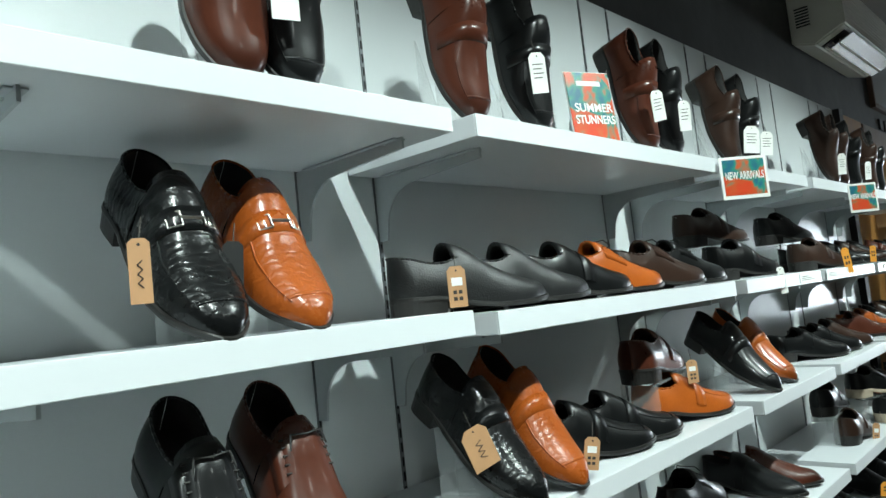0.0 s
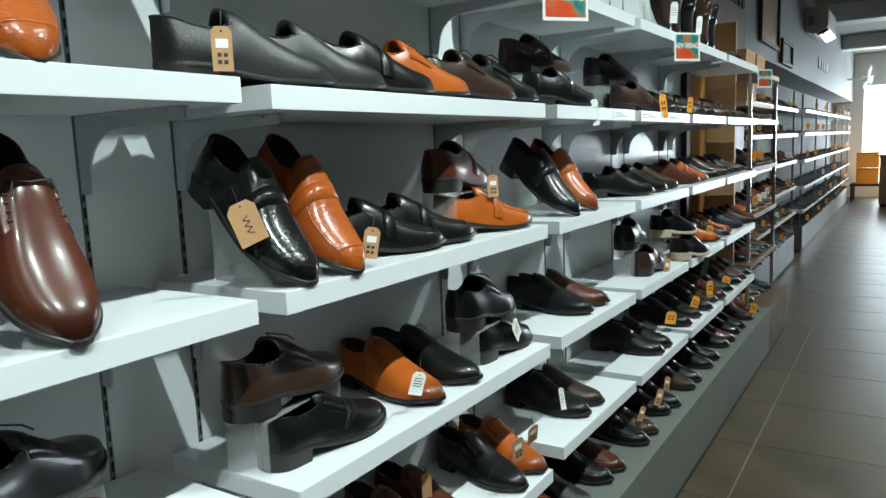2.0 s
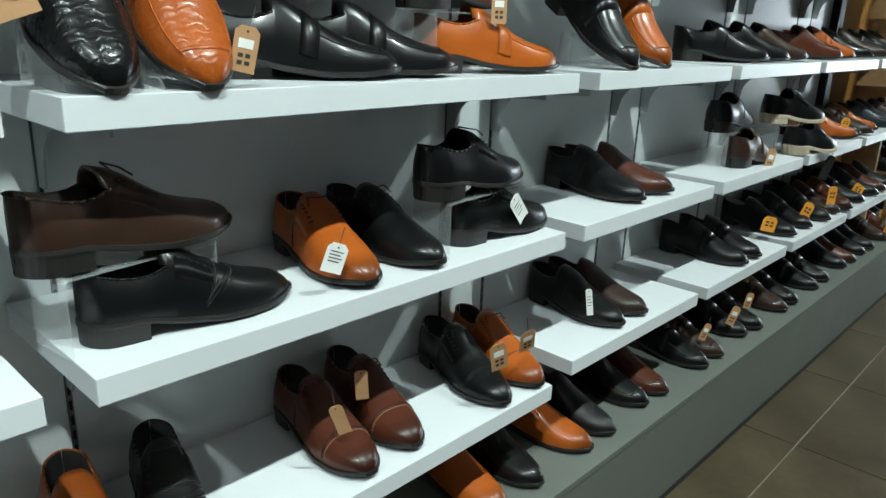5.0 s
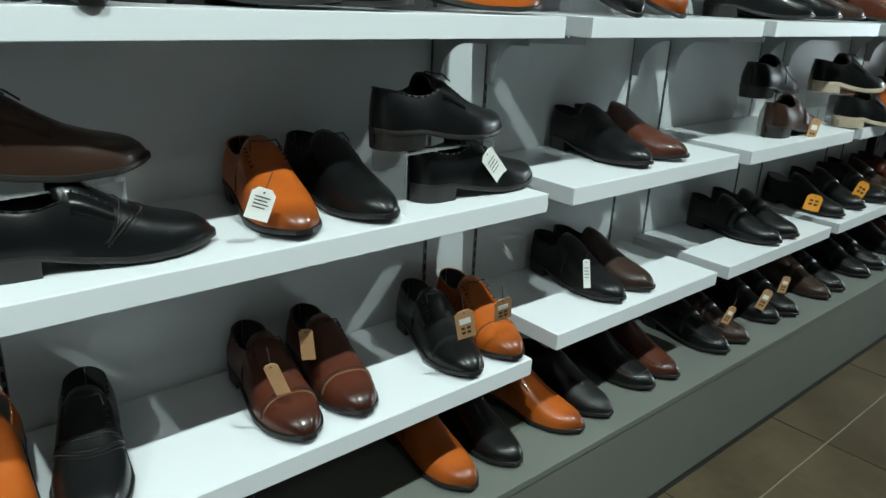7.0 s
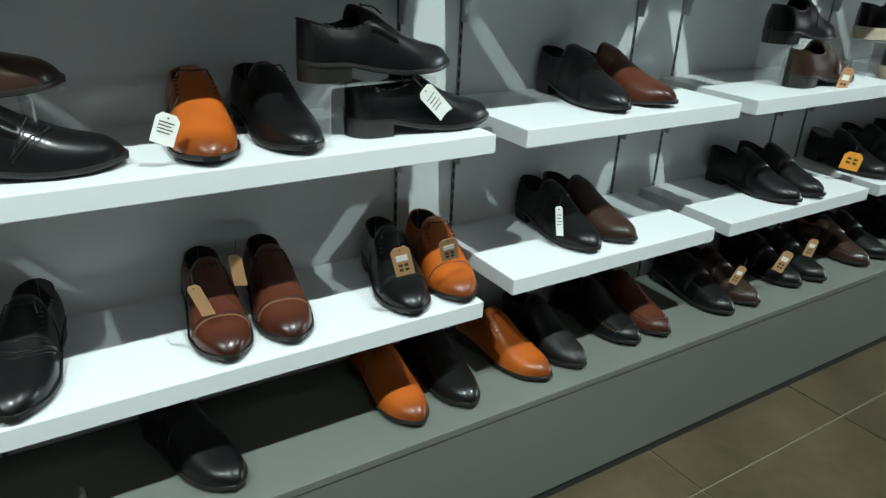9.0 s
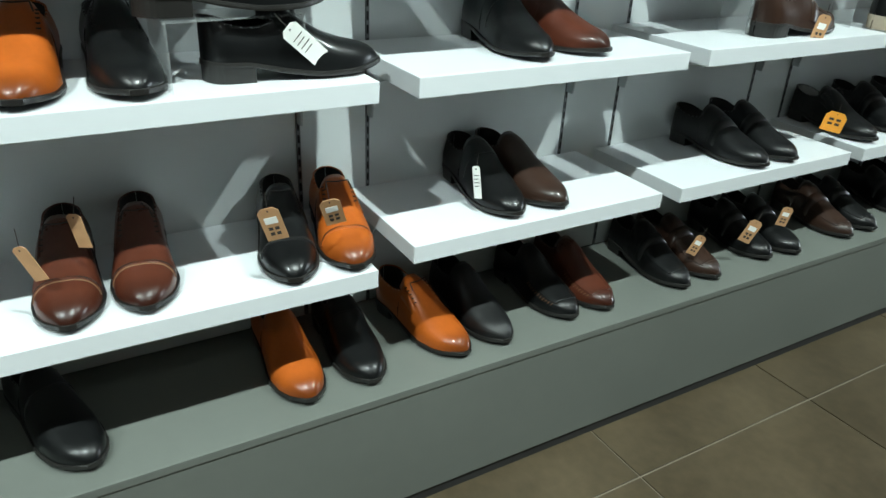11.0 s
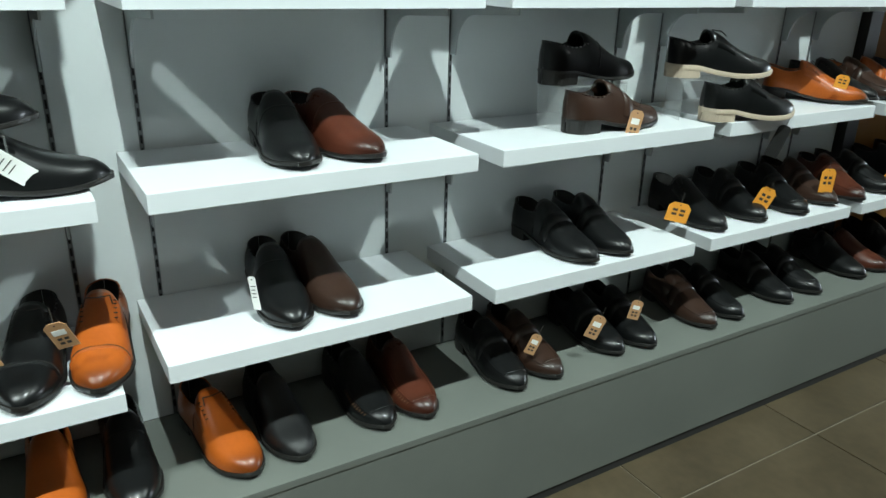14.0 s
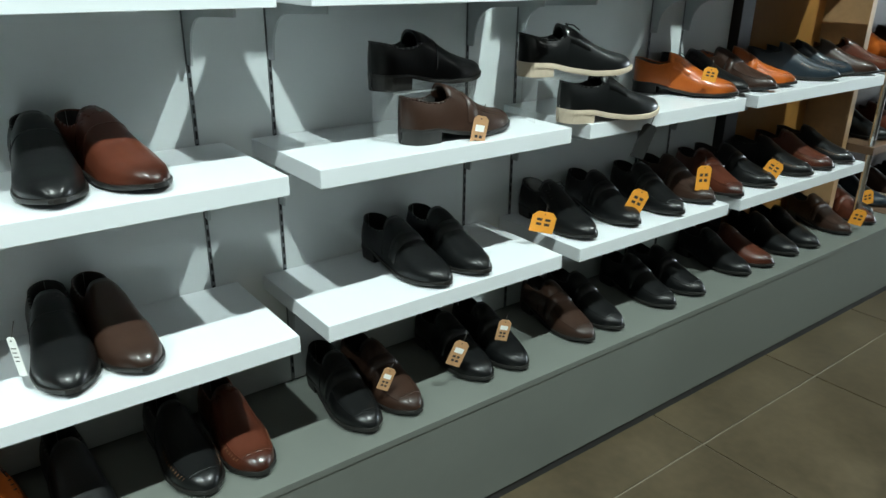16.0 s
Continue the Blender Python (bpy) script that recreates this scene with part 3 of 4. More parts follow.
# style, colour, toe x, toe y, height of the board, turn, tilt
RACK = {
    1.785: """
        plain brown -0.72 0.462 0 72
        loafer black -0.72 0.545 0 72
        loafer brown -0.72 0.881 0 72
        loafer black -0.72 1.06 0 72
        loafer brown -0.72 1.474 0 72
        loafer black -0.72 1.598 0 72
        monk darkbrown -0.72 1.959 0 72
        monk black -0.72 2.104 0 72
        plain darkbrown -0.72 2.923 0 72
        loafer black -0.72 3.243 0 72
        loafer darkbrown -0.72 3.519 0 72
        plain darkbrown -0.72 3.05 0 72
        monk black -0.72 3.65 0 72
        loafer brown -0.668 4.0 10 0
        plain black -0.668 4.2 10 0
    """,
    1.495: """
        plain mesh -0.69 0.985 74 0
        plain mesh -0.69 1.115 74 0
        monk black -0.69 1.267 74 0
        oxford orange -0.69 1.398 74 0
        oxford darkbrown -0.69 1.605 74 0
        oxford black -0.69 1.723 74 0
        loafer black -0.69 2.108 74 0
        loafer darkbrown -0.69 2.789 74 0
        bit crocblack -0.662 0.387 0 38
        bit crocorange -0.662 0.498 -2 37
        loafer black -0.668 2.98 12 0
        monk black -0.668 3.2 20 0
        loafer darkbrown -0.668 3.4 25 0
        plain black -0.668 3.6 20 0
        loafer brown -0.668 3.92 20 0
        plain black -0.668 4.1 20 0
        loafer darkbrown -0.668 4.3 20 0
    """,
    1.595: """
        loafer darkbrown -0.78 2.153 74 0
        plain black -0.78 2.774 74 0
    """,
    1.205: """
        loafer black -0.69 1.287 62 0
        loafer black -0.69 1.407 62 0
        loafer orange -0.69 1.675 70 0
        plain black -0.69 2.86 55 0
        moc brown -0.69 3.38 50 0
        monk crocblack -0.655 0.862 0 35
        loafer crocorange -0.652 0.967 -4 35
        loafer black -0.66 1.9 -8 31
        loafer orange -0.67 2.06 -9 30
        oxford black -0.652 0.385 -4 37
        oxford brown -0.652 0.505 -4 37
        plain black -0.69 2.70 50 0
        plain darkbrown -0.69 3.02 52 0
        loafer orange -0.69 3.53 50 0
        plain black -0.668 3.69 20 0
        plain darkbrown -0.668 3.9 20 0
        loafer black -0.668 4.02 20 0
        oxford black -0.668 4.2 20 0
        oxford darkbrown -0.668 4.34 20 0
    """,
    1.305: """
        loafer brown -0.8 1.636 99 0
    """,
    0.905: """
        plain orange -0.821 0.63 88 0
        brogue black -0.731 1.112 86 0
        oxford orange -0.658 1.21 -9 0
        oxford black -0.655 1.355 0 0
        oxford black -0.739 1.737 89 0
        plain black -0.668 2.032 -4 0
        plain brown -0.668 2.175 14 0
        loafer darkbrown -0.74 2.935 92 0
        oxford pale -0.655 3.341 79 0
        oxford orange -0.668 3.706 30 0
        oxford black -0.668 3.756 4 0
        loafer darkbrown -0.655 3.878 6 0
        loafer orange -0.682 4.033 37 0
        moc navy -0.668 4.269 32 0
        moc navy -0.7 4.419 44 0
        moc brown -0.669 4.655 46 0
        plain darkbrown -0.655 4.5 30 0
    """,
    1.005: """
        oxford black -0.826 0.606 119 0
        oxford darkbrown -0.784 1.052 98 0
        oxford black -0.743 1.647 95 0
        plain black -0.80 2.90 94 0
        oxford pale -0.683 3.262 70 0
    """,
    0.575: """
        plain orange -0.656 0.799 -10 0
        brogue black -0.655 0.905 -15 0
        cap brown -0.662 1.215 -6 0
        cap brown -0.668 1.324 -8 0
        cap black -0.655 1.552 -12 0
        cap orange -0.655 1.662 -11 0
    """,
    0.605: """
        plain black -0.668 2.004 -4 0
        plain darkbrown -0.668 2.118 6 0
        monk black -0.655 2.717 4 0
        monk black -0.655 2.823 0 0
        oxford black -0.668 3.175 -6 0
        monk black -0.668 3.34 -8 0
        loafer black -0.655 3.507 -10 0
        loafer darkbrown -0.668 3.671 -4 0
        loafer brown -0.655 3.786 -15 0
        loafer black -0.655 3.974 5 0
        moc black -0.655 4.192 7 0
        moc brown -0.655 4.327 4 0
        moc black -0.655 4.47 5 0
    """,
    0.31: """
        plain orange -0.655 1.57 -1 0
        plain black -0.655 1.696 -2 0
        oxford orange -0.655 1.9 11 0
        plain mesh -0.655 2.0 2 0
        moc black -0.668 2.19 2 0
        moc brown -0.661 2.288 -1 0
        loafer black -0.655 2.529 -3 0
        loafer darkbrown -0.655 2.64 2 0
        monk black -0.668 2.853 -1 0
        monk black -0.655 2.954 -3 0
        loafer darkbrown -0.655 3.188 -6 0
        loafer black -0.655 3.306 -1 0
        loafer black -0.655 3.53 -4 0
        loafer black -0.655 3.675 2 0
        plain black -0.66 3.921 -5 0
        plain brown -0.655 4.053 7 0
        plain black -0.66 4.209 -6 0
        plain black -0.655 4.341 -5 0
        loafer darkbrown -0.655 4.567 -14 0
        loafer brown -0.655 4.761 -8 0
        plain black -0.659 1.209 18 0
    """,
}
for z, lines in RACK.items():
    for line in lines.strip().splitlines():
        style, colour, *n = line.split()
        place_shoe(style, colour, float(n[0]), float(n[1]), z, float(n[2]), float(n[3]))

# ---- clear stands under raised shoes ----
M_ACRYL = bpy.data.materials.new("clear_acrylic")
M_ACRYL.use_nodes = True
acryl = M_ACRYL.node_tree.nodes["Principled BSDF"]
acryl.inputs["Base Color"].default_value = (0.85, 0.9, 0.9, 1)
acryl.inputs["Roughness"].default_value = 0.06
acryl.inputs["Alpha"].default_value = 0.12


def riser(x, y, z, yaw, h=0.098, ln=0.20):
    st = base("acrylic_riser", pose(x, y, z - 0.011, 0, 0, yaw), "clear acrylic riser holding up a shoe", "display riser", "acrylic risers")
    for a in (-ln / 2, ln / 2):
        o = part("leg", box(a - 0.0015, -0.04, 0, a + 0.0015, 0.04, h - 0.004), M_ACRYL, st)
        o.visible_shadow = False
    o = part("plate", box(-ln / 2 - 0.002, -0.04, h - 0.0038, ln / 2 + 0.002, 0.04, h - 0.0008), M_ACRYL, st)
    o.visible_shadow = False


def under(x, y, z, yaw, **k):
    a = radians(yaw)
    riser(x - 0.15 * math.cos(a), y - 0.15 * math.sin(a), z, yaw, **k)


under(-0.78, 2.153, 1.495, 74)
under(-0.78, 2.774, 1.495, 74)
under(-0.80, 1.636, 1.205, 99)
under(-0.826, 0.606, 0.905, 119)
under(-0.784, 1.052, 0.905, 98)
under(-0.743, 1.647, 0.905, 95)
under(-0.80, 2.90, 0.905, 94)
under(-0.683, 3.262, 0.905, 70)


def leaning_stand(x, y, z, h, ln):
    """A clear sloping easel for a shoe shown heel up."""
    st = base("acrylic_easel", pose(x, y, z - 0.011), "clear acrylic easel holding a tilted shoe", "display easel", "acrylic easels")
    for yy in (-0.02, 0.02):
        o = part("side", slab([(-0.012, 0), (-ln, 0), (-ln, h)], 0.003, 1), M_ACRYL, st)
        o.location = (0, yy, 0)
        o.visible_shadow = False


for ex, ey, ez, eh, el in [(-0.70, 0.42, 1.495, 0.13, 0.14), (-0.70, 0.535, 1.495, 0.13, 0.14), (-0.68, 0.85, 1.205, 0.12, 0.14), (-0.67, 0.95, 1.205, 0.12, 0.14),
                           (-0.67, 0.415, 1.205, 0.12, 0.14), (-0.67, 0.525, 1.205, 0.12, 0.14), (-0.68, 1.91, 1.205, 0.07, 0.15), (-0.69, 2.07, 1.205, 0.07, 0.15)]:
    leaning_stand(ex, ey, ez, eh, el)
for ey in (0.462, 0.545, 0.881, 1.06, 1.474, 1.598, 1.959, 2.104, 2.923, 3.05, 3.243, 3.519, 3.65):
    leaning_stand(-0.742, ey, 1.785, 0.17, 0.06)

# ---- hang tags ----
M_KRAFT = mat("kraft_card", (0.46, 0.25, 0.12), 0.75, vary=0.1, scale=30, bump=0.05)
M_WHITE = mat("white_card", (0.80, 0.80, 0.77), 0.6, vary=0.04, scale=30)
M_CREAM = mat("cream_card", (0.68, 0.56, 0.40), 0.7, vary=0.05, scale=30)
M_YELLOW = mat("yellow_card", (0.75, 0.30, 0.03), 0.6, vary=0.05, scale=30)
M_INK = mat("dark_ink", (0.03, 0.025, 0.02), 0.7)
CARDS = {"kraft": (M_KRAFT, "brown kraft"), "white": (M_WHITE, "white"), "brand": (M_KRAFT, "brown kraft"), "cream": (M_CREAM, "large cream"), "yellow": (M_YELLOW, "orange-yellow"), "black": (M_BLACKM, "black"), "plain": (M_KRAFT, "brown kraft")}


def tag(kind, x, y, z, w, h, turn=0, lean=0, roll=0):
    m, word = CARDS[kind]
    tg = base("hang_tag", pose(x, y, z) @ pose(0, 0, 0, roll, 0, turn) @ pose(0, 0, 0, 0, lean, 0), word + " card price tag tied to a shoe", "price tag", "hang tags")
    c = min(w, h) * 0.22
    part("card", slab([(-w / 2, -h / 2), (w / 2, -h / 2), (w / 2, h / 2 - c), (w / 2 - c, h / 2), (-w / 2 + c, h / 2), (-w / 2, h / 2 - c)], 0.0012, 0), m, tg)
    part("eyelet", rod((0.0004, 0, h / 2 - 0.006), (0.0010, 0, h / 2 - 0.006), 0.0015, n=10), M_INK, tg)
    part("string", rod((0, 0, h / 2 - 0.006), (-0.012, 0.004, h / 2 + 0.022), 0.0007, n=5), M_INK, tg)
    if kind in ("brand", "cream"):
        for k in range(6):
            z0 = h * (0.16 - 0.07 * k)
            part("ink_stroke", rod((0.0008, (-1) ** k * w * 0.12, z0), (0.0008, (-1) ** (k + 1) * w * 0.12, z0 - h * 0.07), 0.0006, n=5), M_INK, tg)
    elif kind == "kraft":
        part("price_label", box(0.0006, -w * 0.30, h * 0.02, 0.0011, w * 0.30, h * 0.22), M_WHITE, tg, "small white price label")
        for k in range(2):
            for j in (-1, 1):
                part("ink_mark", box(0.0006, j * w * 0.15 - w * 0.10, -h * (0.18 + 0.16 * k), 0.001, j * w * 0.15 + w * 0.10, -h * (0.09 + 0.16 * k)), M_INK, tg)
    elif kind == "yellow":
        for k in range(2):
            for j in (-1, 1):
                part("ink_mark", box(0.0006, j * w * 0.17 - w * 0.11, h * (0.06 - 0.22 * k), 0.001, j * w * 0.17 + w * 0.11, h * (0.18 - 0.22 * k)), M_INK, tg)
    elif kind == "white":
        for k in range(4):
            part("ink_line", box(0.0006, -w * 0.32, h * (0.20 - 0.11 * k), 0.001, w * (0.32 - 0.1 * (k % 2)), h * (0.20 - 0.11 * k) + 0.0015), M_INK, tg)


for line in """brand -0.665 0.305 1.563 0.020 0.062 -25 0 0
kraft -0.655 0.735 1.524 0.026 0.056 -30 0 0
white -0.665 1.010 1.872 0.036 0.068 -15 8 8
white -0.665 1.450 1.874 0.036 0.065 -20 8 12
white -0.665 1.580 1.868 0.036 0.068 -20 8 6
white -0.66 1.975 1.850 0.060 0.072 -20 8 0
white -0.66 2.09 1.850 0.050 0.066 -20 8 0
white -0.665 0.500 1.885 0.036 0.066 -10 8 4
white -0.665 2.880 1.850 0.045 0.075 -20 8 4
white -0.665 3.26 1.850 0.040 0.070 -20 8 4
brand -0.69 0.785 1.295 0.042 0.062 -25 0 20
kraft -0.655 1.015 1.238 0.028 0.052 -30 0 -12
white -0.675 1.156 0.952 0.032 0.044 -20 0 -20
kraft -0.655 1.520 0.686 0.034 0.062 -25 12 14
kraft -0.668 1.625 0.682 0.034 0.056 -20 20 14
white -0.655 2.040 1.470 0.022 0.072 -35 0 6
yellow -0.650 2.690 1.505 0.030 0.085 -35 0 8
yellow -0.650 3.060 1.520 0.026 0.06 -35 0 -6
kraft -0.700 1.520 1.300 0.026 0.050 -35 0 0
cream -0.640 0.352 1.275 0.050 0.092 -25 0 4
plain -0.705 1.186 0.668 0.022 0.060 -35 10 18
plain -0.735 1.256 0.692 0.022 0.060 -35 10 4
black -0.700 0.424 1.565 0.022 0.060 -20 0 -4
white -0.690 1.597 0.950 0.030 0.078 0 10 48
white -0.728 1.945 0.660 0.015 0.066 -50 0 8
kraft -0.668 2.800 0.912 0.030 0.066 -30 0 -10
yellow -0.720 3.050 0.655 0.060 0.052 -30 0 -12
yellow -0.700 3.370 0.655 0.048 0.062 -30 0 -24
yellow -0.700 3.655 0.670 0.042 0.072 -30 0 0
yellow -0.700 4.03 0.640 0.060 0.048 -30 0 -30
black -0.640 3.290 0.835 0.034 0.085 -35 0 -18
kraft -0.690 2.775 0.405 0.034 0.065 -30 0 -22
yellow -0.660 4.62 0.372 0.055 0.06 -35 0 -15
yellow -0.690 3.600 0.962 0.040 0.036 -30 0 -10
kraft -0.700 2.92 0.415 0.030 0.055 -30 0 -12
kraft -0.700 2.59 0.400 0.026 0.055 -30 0 -22""".splitlines():
    kind, *n = line.split()
    tag(kind, *[float(v) for v in n])


# ---- cards with words ----
def lettering(words, size, m, parent, at, squash=1.0):
    cu = bpy.data.curves.new("lettering", "FONT")
    cu.body, cu.size, cu.align_x, cu.align_y, cu.extrude, cu.offset = words, size, "CENTER", "CENTER", 0.0003, 0.0004
    tmp = bpy.data.objects.new("lettering", cu)
    me = bpy.data.meshes.new_from_object(tmp)
    bpy.data.objects.remove(tmp)
    me.materials.append(m)
    ob = new("lettering", me)
    ob.parent = parent
    ob.matrix_local = pose(*at, 90, 0, 90) @ Matrix.Diagonal((squash, 1, 1, 1))
    return ob


def poster_paint(name):
    m = bpy.data.materials.new(name)
    m.use_nodes = True
    nt = m.node_tree
    tc = nt.nodes.new("ShaderNodeTexCoord")
    wv = nt.nodes.new("ShaderNodeTexNoise")
    wv.inputs["Scale"].default_value = 14
    wv.inputs["Distortion"].default_value = 1.2
    cr = nt.nodes.new("ShaderNodeValToRGB")
    cr.color_ramp.elements[0].position, cr.color_ramp.elements[0].color = 0.36, (0.02, 0.13, 0.20, 1)
    cr.color_ramp.elements[1].position, cr.color_ramp.elements[1].color = 0.60, (0.62, 0.06, 0.02, 1)
    e = cr.color_ramp.elements.new(0.46)
    e.color = (0.03, 0.25, 0.18, 1)
    e = cr.color_ramp.elements.new(0.52)
    e.color = (0.55, 0.10, 0.03, 1)
    nt.links.new(tc.outputs["Object"], wv.inputs["Vector"])
    nt.links.new(wv.outputs["Fac"], cr.inputs["Fac"])
    nt.links.new(cr.outputs[0], nt.nodes["Principled BSDF"].inputs["Base Color"])
    nt.nodes["Principled BSDF"].inputs["Roughness"].default_value = 0.3
    return m


M_POSTER = poster_paint("poster_print")
sg = base("summer_card", pose(-0.745, 1.315, 1.866, 0, -6, -22), "red and teal printed summer card leaning on shelf", "sign")
part("card", box(-0.001, -0.055, -0.089, 0.001, 0.055, 0.085, 0.0004), M_POSTER, sg)
part("cover", box(-0.0025, -0.057, -0.0895, -0.0012, 0.057, 0.087), M_WHITE, sg)
lettering("SUMMER", 0.026, M_WHITE, sg, (0.0016, 0.003, 0.006), 0.95)
lettering("STUNNERS", 0.026, M_WHITE, sg, (0.0016, 0.003, -0.020), 0.78)
part("brand_bar", box(0.001, -0.03, 0.055, 0.0016, 0.03, 0.066), M_WHITE, sg)


def arrivals(x, y, z, turn, w=0.12, h=0.10):
    s = base("arrivals_sign", pose(x, y, z, 0, 0, turn), "white-framed colourful new arrivals sign clipped to shelf", "sign", "arrivals signs")
    part("frame", box(-0.0015, -w / 2, -h / 2, 0.0015, w / 2, h / 2, 0.0006), M_WHITE, s)
    part("print", box(0.0014, -w / 2 + 0.007, -h / 2 + 0.009, 0.0022, w / 2 - 0.007, h / 2 - 0.007), M_POSTER, s, "red and teal print")
    lettering("NEW ARRIVALS", 0.026, M_WHITE, s, (0.0026, 0, 0.004), 0.55)
    part("clip", box(-0.010, -0.008, h / 2 - 0.006, 0.0, 0.008, h / 2 + 0.004, 0.001), M_ACRYL, s)


arrivals(-0.605, 1.725, 1.722, -38)
arrivals(-0.605, 2.83, 1.715, -38, 0.11)
arrivals(-0.605, 4.50, 1.70, -38, 0.10)


def shelf_label(y, z, w):
    lb = base("shelf_label", pose(FRONT + 0.001, y, z), "clear label holder with pale printed slip on shelf edge", "shelf label", "shelf labels")
    part("slip", box(0, -w / 2, -0.011, 0.0012, w / 2, 0.011), M_WHITE, lb)
    part("cover", box(0.0014, -w / 2 - 0.003, -0.014, 0.0024, w / 2 + 0.003, 0.014), M_ACRYL, lb).visible_shadow = False
    for k in range(3):
        part("ink_line", box(0.0012, -w * 0.4, -0.006 + 0.005 * k, 0.00135, w * (0.4 - 0.15 * k), -0.004 + 0.005 * k), M_INK, lb)


for y, w in ((2.24, 0.14), (2.53, 0.20), (2.85, 0.22), (3.30, 0.22)):
    shelf_label(y, 1.467, w)


# ---- air conditioner over the display ----
def air_con(x, y, z, ln):
    ac = base("air_conditioner", pose(x, y, z), "off-white wall-mounted split air conditioner", "air conditioner", "air conditioners")
    d, h = 0.23, 0.30
    body = slab([(0, 0.03), (0.10, 0), (d, 0.06), (d, h - 0.04), (d - 0.03, h), (0, h)], ln, 1)
    bmesh.ops.bevel(body, geom=body.edges[:], offset=0.008, segments=2, affect="EDGES")
    part("body", body, M_PLASTIC, ac)
    part("outlet", slab([(0.11, -0.002), (0.215, 0.045), (0.205, 0.058), (0.10, 0.012)], ln * 0.86, 1), M_BLACKM, ac, "dark air outlet")
    part("louvre", slab([(0.14, -0.016), (0.24, 0.028), (0.236, 0.034), (0.137, -0.010)], ln * 0.84, 1), M_CHROME, ac, "shiny swing louvre")
    for k in range(3):
        part("guide_vane", slab([(0.115 + 0.03 * k, -0.006), (0.125 + 0.03 * k, -0.003), (0.120 + 0.03 * k, 0.02)], ln * 0.82, 1), M_PLASTIC, ac)
    for k in range(7):
        part("vent_slit", box(0.03, -ln / 2 - 0.002, 0.10 + 0.014 * k, 0.09, -ln / 2 + 0.002, 0.107 + 0.014 * k), M_BLACKM, ac)
    for k in range(8):
        part("air_filter_rib", box(d - 0.001, -ln / 2 + 0.03, 0.10 + 0.018 * k, d + 0.002, ln / 2 - 0.03, 0.103 + 0.018 * k), M_PLASTIC, ac)


air_con(WALL - 0.015, 4.08, 2.50, 0.95)
air_con(WALL - 0.015, 9.9, 2.50, 0.95)


# ---- framed pictures on the wall ----
def picture(y0, y1, z0, z1, m, label):
    p = base("framed_picture", pose(WALL - 0.016, (y0 + y1) / 2, (z0 + z1) / 2), label, "picture", "framed pictures")
    w, h = (y1 - y0) / 2, (z1 - z0) / 2
    for a in ((-w, -h, w, -h + 0.03), (-w, h - 0.03, w, h), (-w, -h + 0.03, -w + 0.03, h - 0.03), (w - 0.03, -h + 0.03, w, h - 0.03)):
        part("frame_bar", box(0, a[0], a[1], 0.03, a[2], a[3], 0.003), M_DARKWOOD, p)
    part("print", box(0.002, -w + 0.03, -h + 0.03, 0.010, w - 0.03, h - 0.03), m, p)


picture(5.05, 5.82, 2.42, 2.80, M_GREYP, "dark-framed grey picture high on wall")
picture(6.45, 7.40, 2.14, 2.64, M_TAN, "dark-framed reddish picture high on wall")
picture(7.60, 8.30, 2.05, 2.28, M_GREYP, "small dark-framed pale picture on bulkhead")
for k in range(5):
    thing("wall_letter", box(WALL - 0.018, 5.2 + 0.14 * k, 2.30, WALL - 0.005, 5.28 + 0.14 * k, 2.37, 0.001), M_KICK, "black raised letter block on wall", "sign letter", "wall letters")
for k in range(4):
    thing("wall_letter", box(WALL - 0.018, 10.9 + 0.32 * k, 2.24, WALL - 0.005, 11.1 + 0.32 * k, 2.38, 0.001), M_WHITE, "white raised letter block on bulkhead", "sign letter", "bulkhead letters")


# ---- far racks ----
def far_rack(y0, y1, boards, m, label):
    fr = base("shoe_rack", pose(0, 0, 0), label, "shoe rack")
    fx, bx = -0.955, WALL - 0.395
    part("plinth", box(bx, y0, 0.02, fx, y1, 0.30, 0.002), M_PLINTH, fr, "grey painted plinth")
    part("toe_kick", box(bx, y0 + 0.01, 0, fx - 0.015, y1 - 0.01, 0.02), M_KICK, fr)
    for z in boards:
        part("shelf", box(bx, y0, z, fx, y1, z + 0.035, 0.002), m, fr)
        part("shelf_edge", box(fx + 0.0005, y0, z + 0.004, fx + 0.010, y1, z + 0.036, 0.001), M_SHELF if m is M_SHELF or z > 1.0 else M_WOOD, fr)
    n = max(2, int((y1 - y0) / 1.3))
    for k in range(n + 1):
        y = y0 + 0.02 + (y1 - y0 - 0.04) * k / n
        part("post", rod((fx - 0.03, y, 0.30), (fx - 0.03, y, 1.85), 0.011), M_SLOT, fr, "dark steel tube post")


far_rack(5.95, 8.85, (0.52, 0.80, 1.08, 1.36, 1.62), M_DARKWOOD, "dark wood shoe rack with steel posts")
far_rack(9.55, 17.0, (0.46, 0.74, 1.05, 1.37, 1.64), M_SHELF, "long white shoe rack on grey plinth")

rnd = random.Random(4)
FAR = {}


def far_shoe(colour, m):
    if colour not in FAR:
        ob = base("shoe", m, "small %s leather shoe on a far rack" % COLOURS[colour][1], "shoe", "shoes on far racks")
        part("upper", upper_mesh(), COLOURS[colour][0], ob, smooth=True)
        part("sole", sole_mesh(), M_SOLE if rnd.random() < 0.6 else M_PALE, ob)
        part("heel", heel_mesh(), M_SOLE, ob)
        FAR[colour] = ob
        return
    copy_thing(FAR[colour], m)


